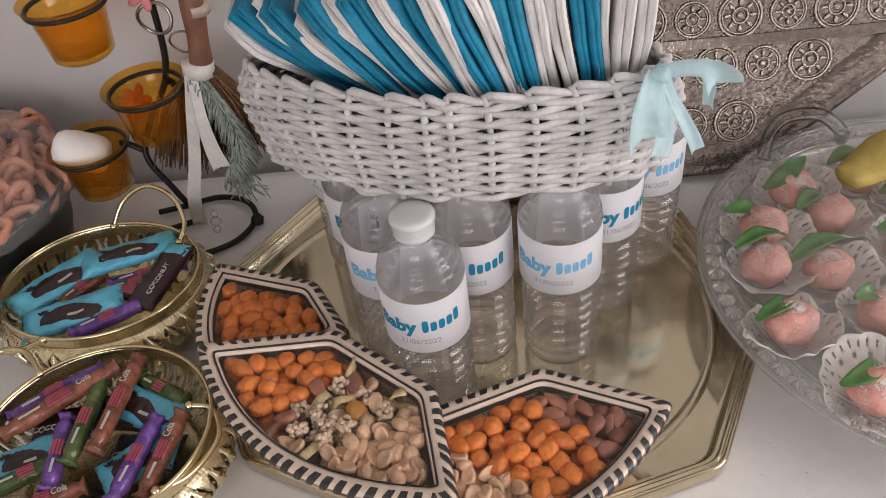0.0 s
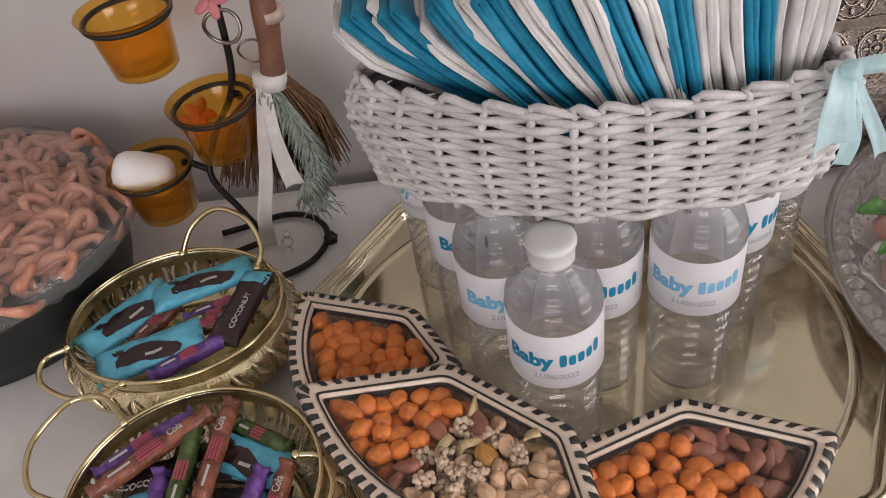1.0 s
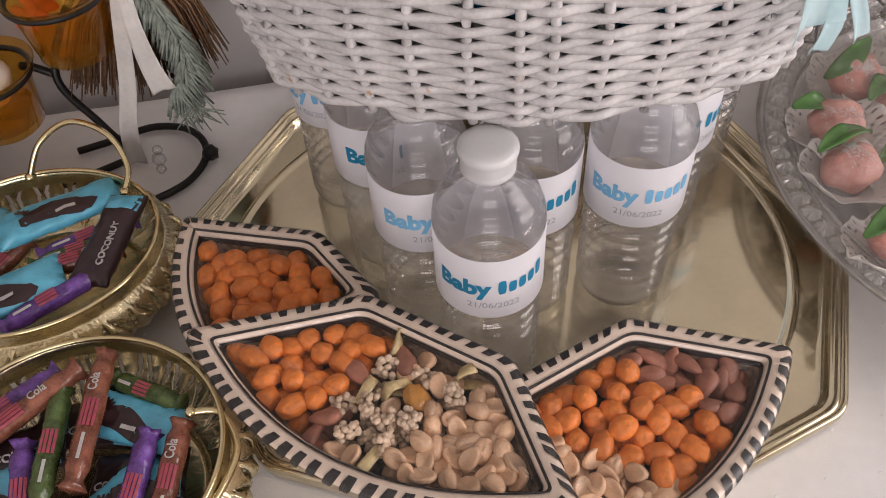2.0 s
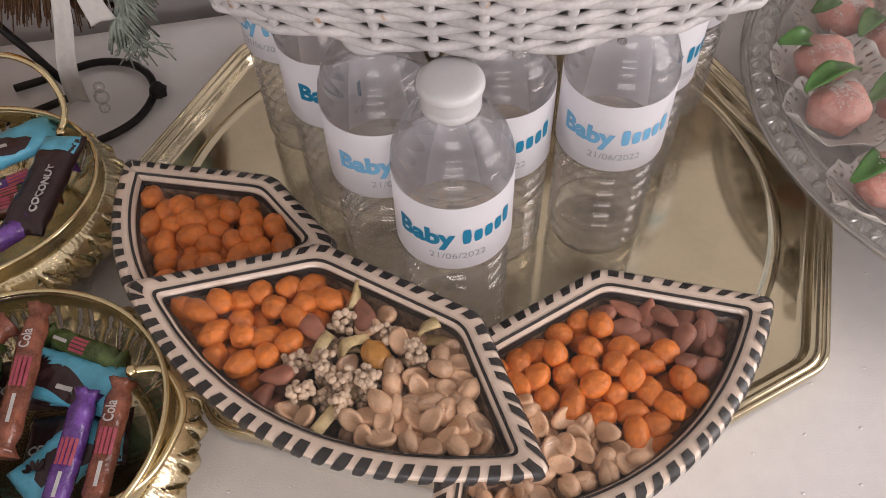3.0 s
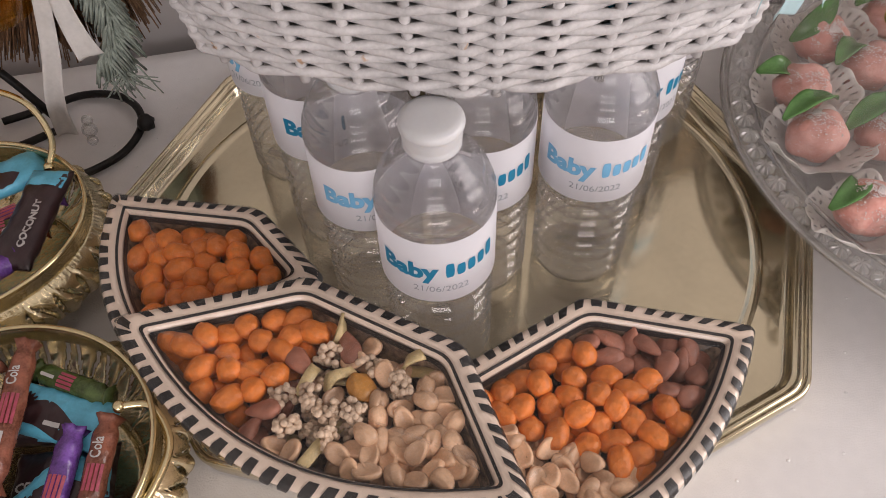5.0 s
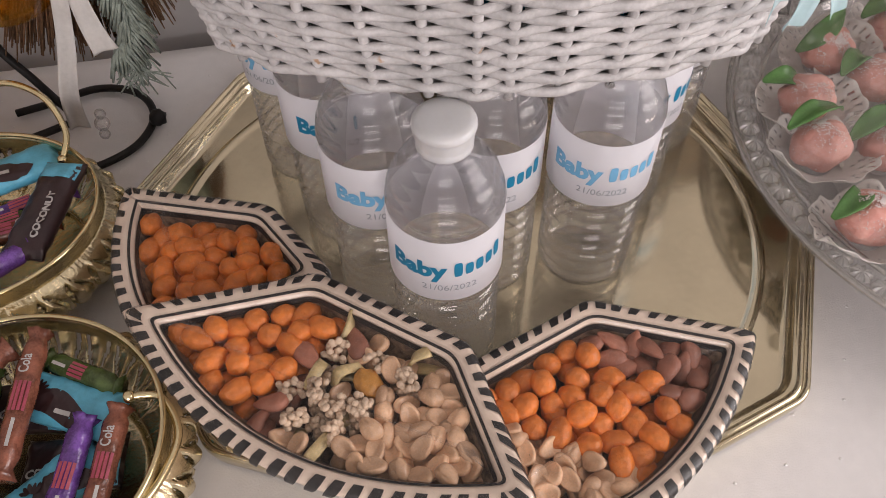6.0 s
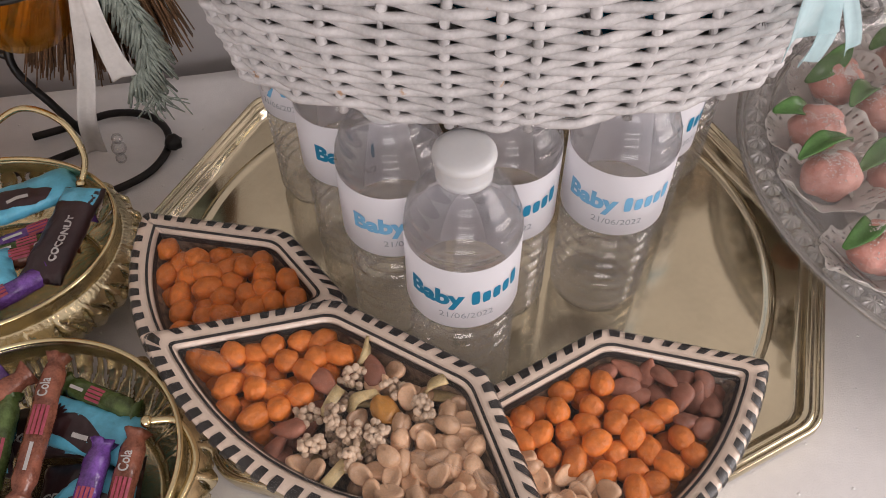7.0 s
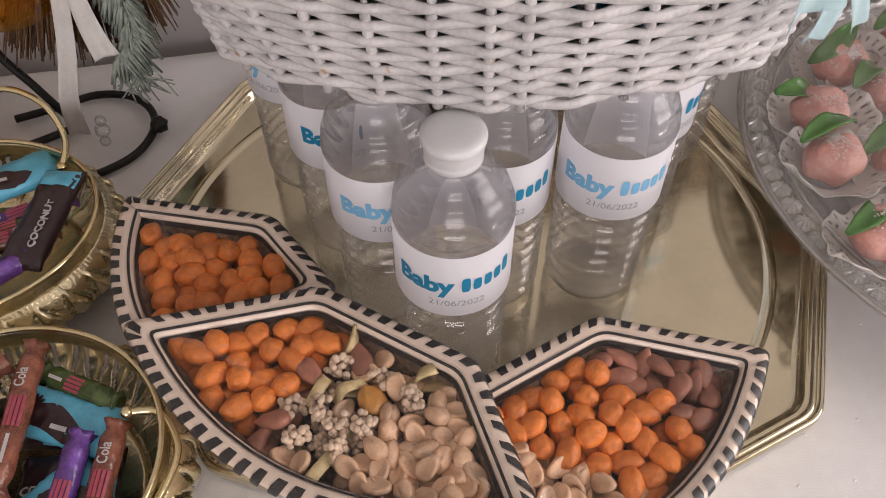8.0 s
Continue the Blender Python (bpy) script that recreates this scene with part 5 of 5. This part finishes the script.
for i, p in enumerate(spine):
    for sgn in (-1, 1):
        for q in range(4):
            L = 0.019 + random.uniform(-0.004, 0.006)
            e = p + Vector((sgn * L * random.uniform(0.15, 0.62), random.uniform(-0.008, 0.004), -L * random.uniform(0.8, 1.3)))
            m = (p + e) / 2 + Vector((0, -0.004, 0.004))
            g.tube([p + Vector((0, random.uniform(-0.003, 0.003), 0)), m, e], [0.0013, 0.0012, 0.0008], 4)
g.tube(spine, 0.0035, 6)
tagged(part("tassel", g, SAGE, broom, "sage green wool fringe"), kind="stuff")
g = Geo()
for k in range(26):
    x0 = -0.219 + random.uniform(-0.006, 0.006)
    g.tube([(x0, 0.678, 0.076), (x0 + random.uniform(-0.006, 0.016), 0.674, 0.060), (x0 + random.uniform(-0.008, 0.030), 0.670, 0.042 + random.uniform(-0.008, 0.012))], [0.0012, 0.0010, 0.0006], 4)
tagged(part("loose_fringe", g, SAGE, broom, "loose sage wool ends"), kind="stuff")


def ribbon(pts, w0, w1, material, parent, name="ribbon", across=(1, 0, 0), curl=0.0, label=""):
    path = smooth_path([Vector(p) for p in pts], 8)
    rows = []
    n = len(path)
    for i, p in enumerate(path):
        t = i / (n - 1)
        w = w0 + (w1 - w0) * t
        d = (path[min(n - 1, i + 1)] - path[max(0, i - 1)]).normalized()
        ac = Vector(across)
        ac = (ac - d * ac.dot(d)).normalized()
        nn = d.cross(ac)
        rows.append([p + ac * w * s + nn * (curl * w * (s * s) + 0.10 * w * math.sin(s * 4 + t * 6)) for s in (-1, -0.6, -0.2, 0.2, 0.6, 1)])
    o = part(name, Geo().rings(rows, closed=False), material, parent, label)
    return solid(o, 0.0003)


ribbon([(-0.232, 0.683, 0.165), (-0.240, 0.678, 0.130), (-0.250, 0.674, 0.085), (-0.262, 0.672, 0.045), (-0.266, 0.674, 0.012)], 0.0045, 0.0070, OFFWHITE, broom, curl=0.3, label="hanging white satin ribbon")
ribbon([(-0.230, 0.682, 0.165), (-0.232, 0.676, 0.130), (-0.230, 0.672, 0.100), (-0.226, 0.670, 0.078)], 0.0040, 0.0085, OFFWHITE, broom, curl=0.2, label="hanging white satin ribbon")
# pale haze brightens the clear beads in place of light inside them
BEADG = clear("clear_bead", (0.97, 0.97, 0.97), 0.03, 1.5, 0.8, gloss=1.7, haze=0.2)
g = Geo()
for (bx, by, bz), br in (((-0.246, 0.664, 0.030), 0.004), ((-0.247, 0.663, 0.022), 0.0055), ((-0.248, 0.662, 0.013), 0.004)):
    e = ellipsoid(br, br, br, 0.15, 3, 12, 8)
    b = len(g.v)
    g.v += [(x + bx, y + by, z + bz) for x, y, z in e.v]
    g.f += [tuple(b + q for q in f) for f in e.f]
    g.m += e.m
part("bead", g, BEADG, broom, "clear faceted bead drop")
e = ellipsoid(0.0065, 0.0065, 0.0062, 0.25, 5, 14, 9)
e.v = [(x - 0.212, y + 0.675, z + 0.010) for x, y, z in e.v]
part("bead", e, IRON, broom, "black patterned bead")

# ---- sheer blue bow on the basket ----
SHEER = mat("sheer_blue_ribbon", (0.58, 0.80, 0.84), 0.3, vary=0.08, scale=40, alpha=0.50, bump=0.0008, bump_scale=60)
bow = thing("ribbon_bow", "sheer light blue ribbon bow tied to the basket rim", "bow")
ribbon([(0.108, 0.462, 0.262), (0.119, 0.456, 0.268), (0.131, 0.453, 0.269), (0.139, 0.455, 0.262), (0.141, 0.458, 0.254)], 0.004, 0.011, SHEER, bow, "loop", (0.2, -0.3, 1), 0.5)
ribbon([(0.108, 0.464, 0.260), (0.122, 0.461, 0.264), (0.134, 0.463, 0.260), (0.138, 0.462, 0.248), (0.138, 0.460, 0.238)], 0.003, 0.005, SHEER, bow, "loop", (0.2, -0.3, 1), 0.5)
ribbon([(0.106, 0.460, 0.262), (0.102, 0.452, 0.256), (0.099, 0.447, 0.246), (0.099, 0.446, 0.236), (0.101, 0.448, 0.228)], 0.005, 0.013, SHEER, bow, "loop", (1, 0.2, 0), 0.4)
ribbon([(0.110, 0.458, 0.260), (0.115, 0.455, 0.248), (0.121, 0.454, 0.236), (0.128, 0.455, 0.222), (0.132, 0.456, 0.212)], 0.003, 0.0045, SHEER, bow, "tail", (1, 0.3, 0), 0.3)
ribbon([(0.109, 0.458, 0.258), (0.110, 0.452, 0.244), (0.110, 0.449, 0.228), (0.107, 0.449, 0.214)], 0.003, 0.007, SHEER, bow, "tail", (1, 0.3, 0), 0.3)
e = ellipsoid(0.0055, 0.0050, 0.0060, 0.3, 2, 14, 9)
e.v = [(x + 0.109, y + 0.459, z + 0.262) for x, y, z in e.v]
part("knot", e, SHEER, bow)

# ---- small woven dots in the cloth ----
random.seed(2)
g = Geo()
for ix in range(-22, 24):
    for iy in range(0, 26):
        x, y = ix * 0.032 + (0.016 if iy % 2 else 0) + random.uniform(-0.003, 0.003), -0.02 + iy * 0.030 + random.uniform(-0.003, 0.003)
        if y < 0.75:
            e = ellipsoid(0.0010, 0.0009, 0.0003, 0, 0, 7, 4)
            b = len(g.v)
            g.v += [(p[0] + x, p[1] + y, p[2] + cloth_z(x, y) + 0.0002) for p in e.v]
            g.f += [tuple(b + q for q in f) for f in e.f]
            g.m += e.m
tagged(part("woven_dots", g, mat("white_thread", (0.76, 0.75, 0.74), 0.5, vary=0.04), cloth, "raised white thread dots"), kind="stuff")
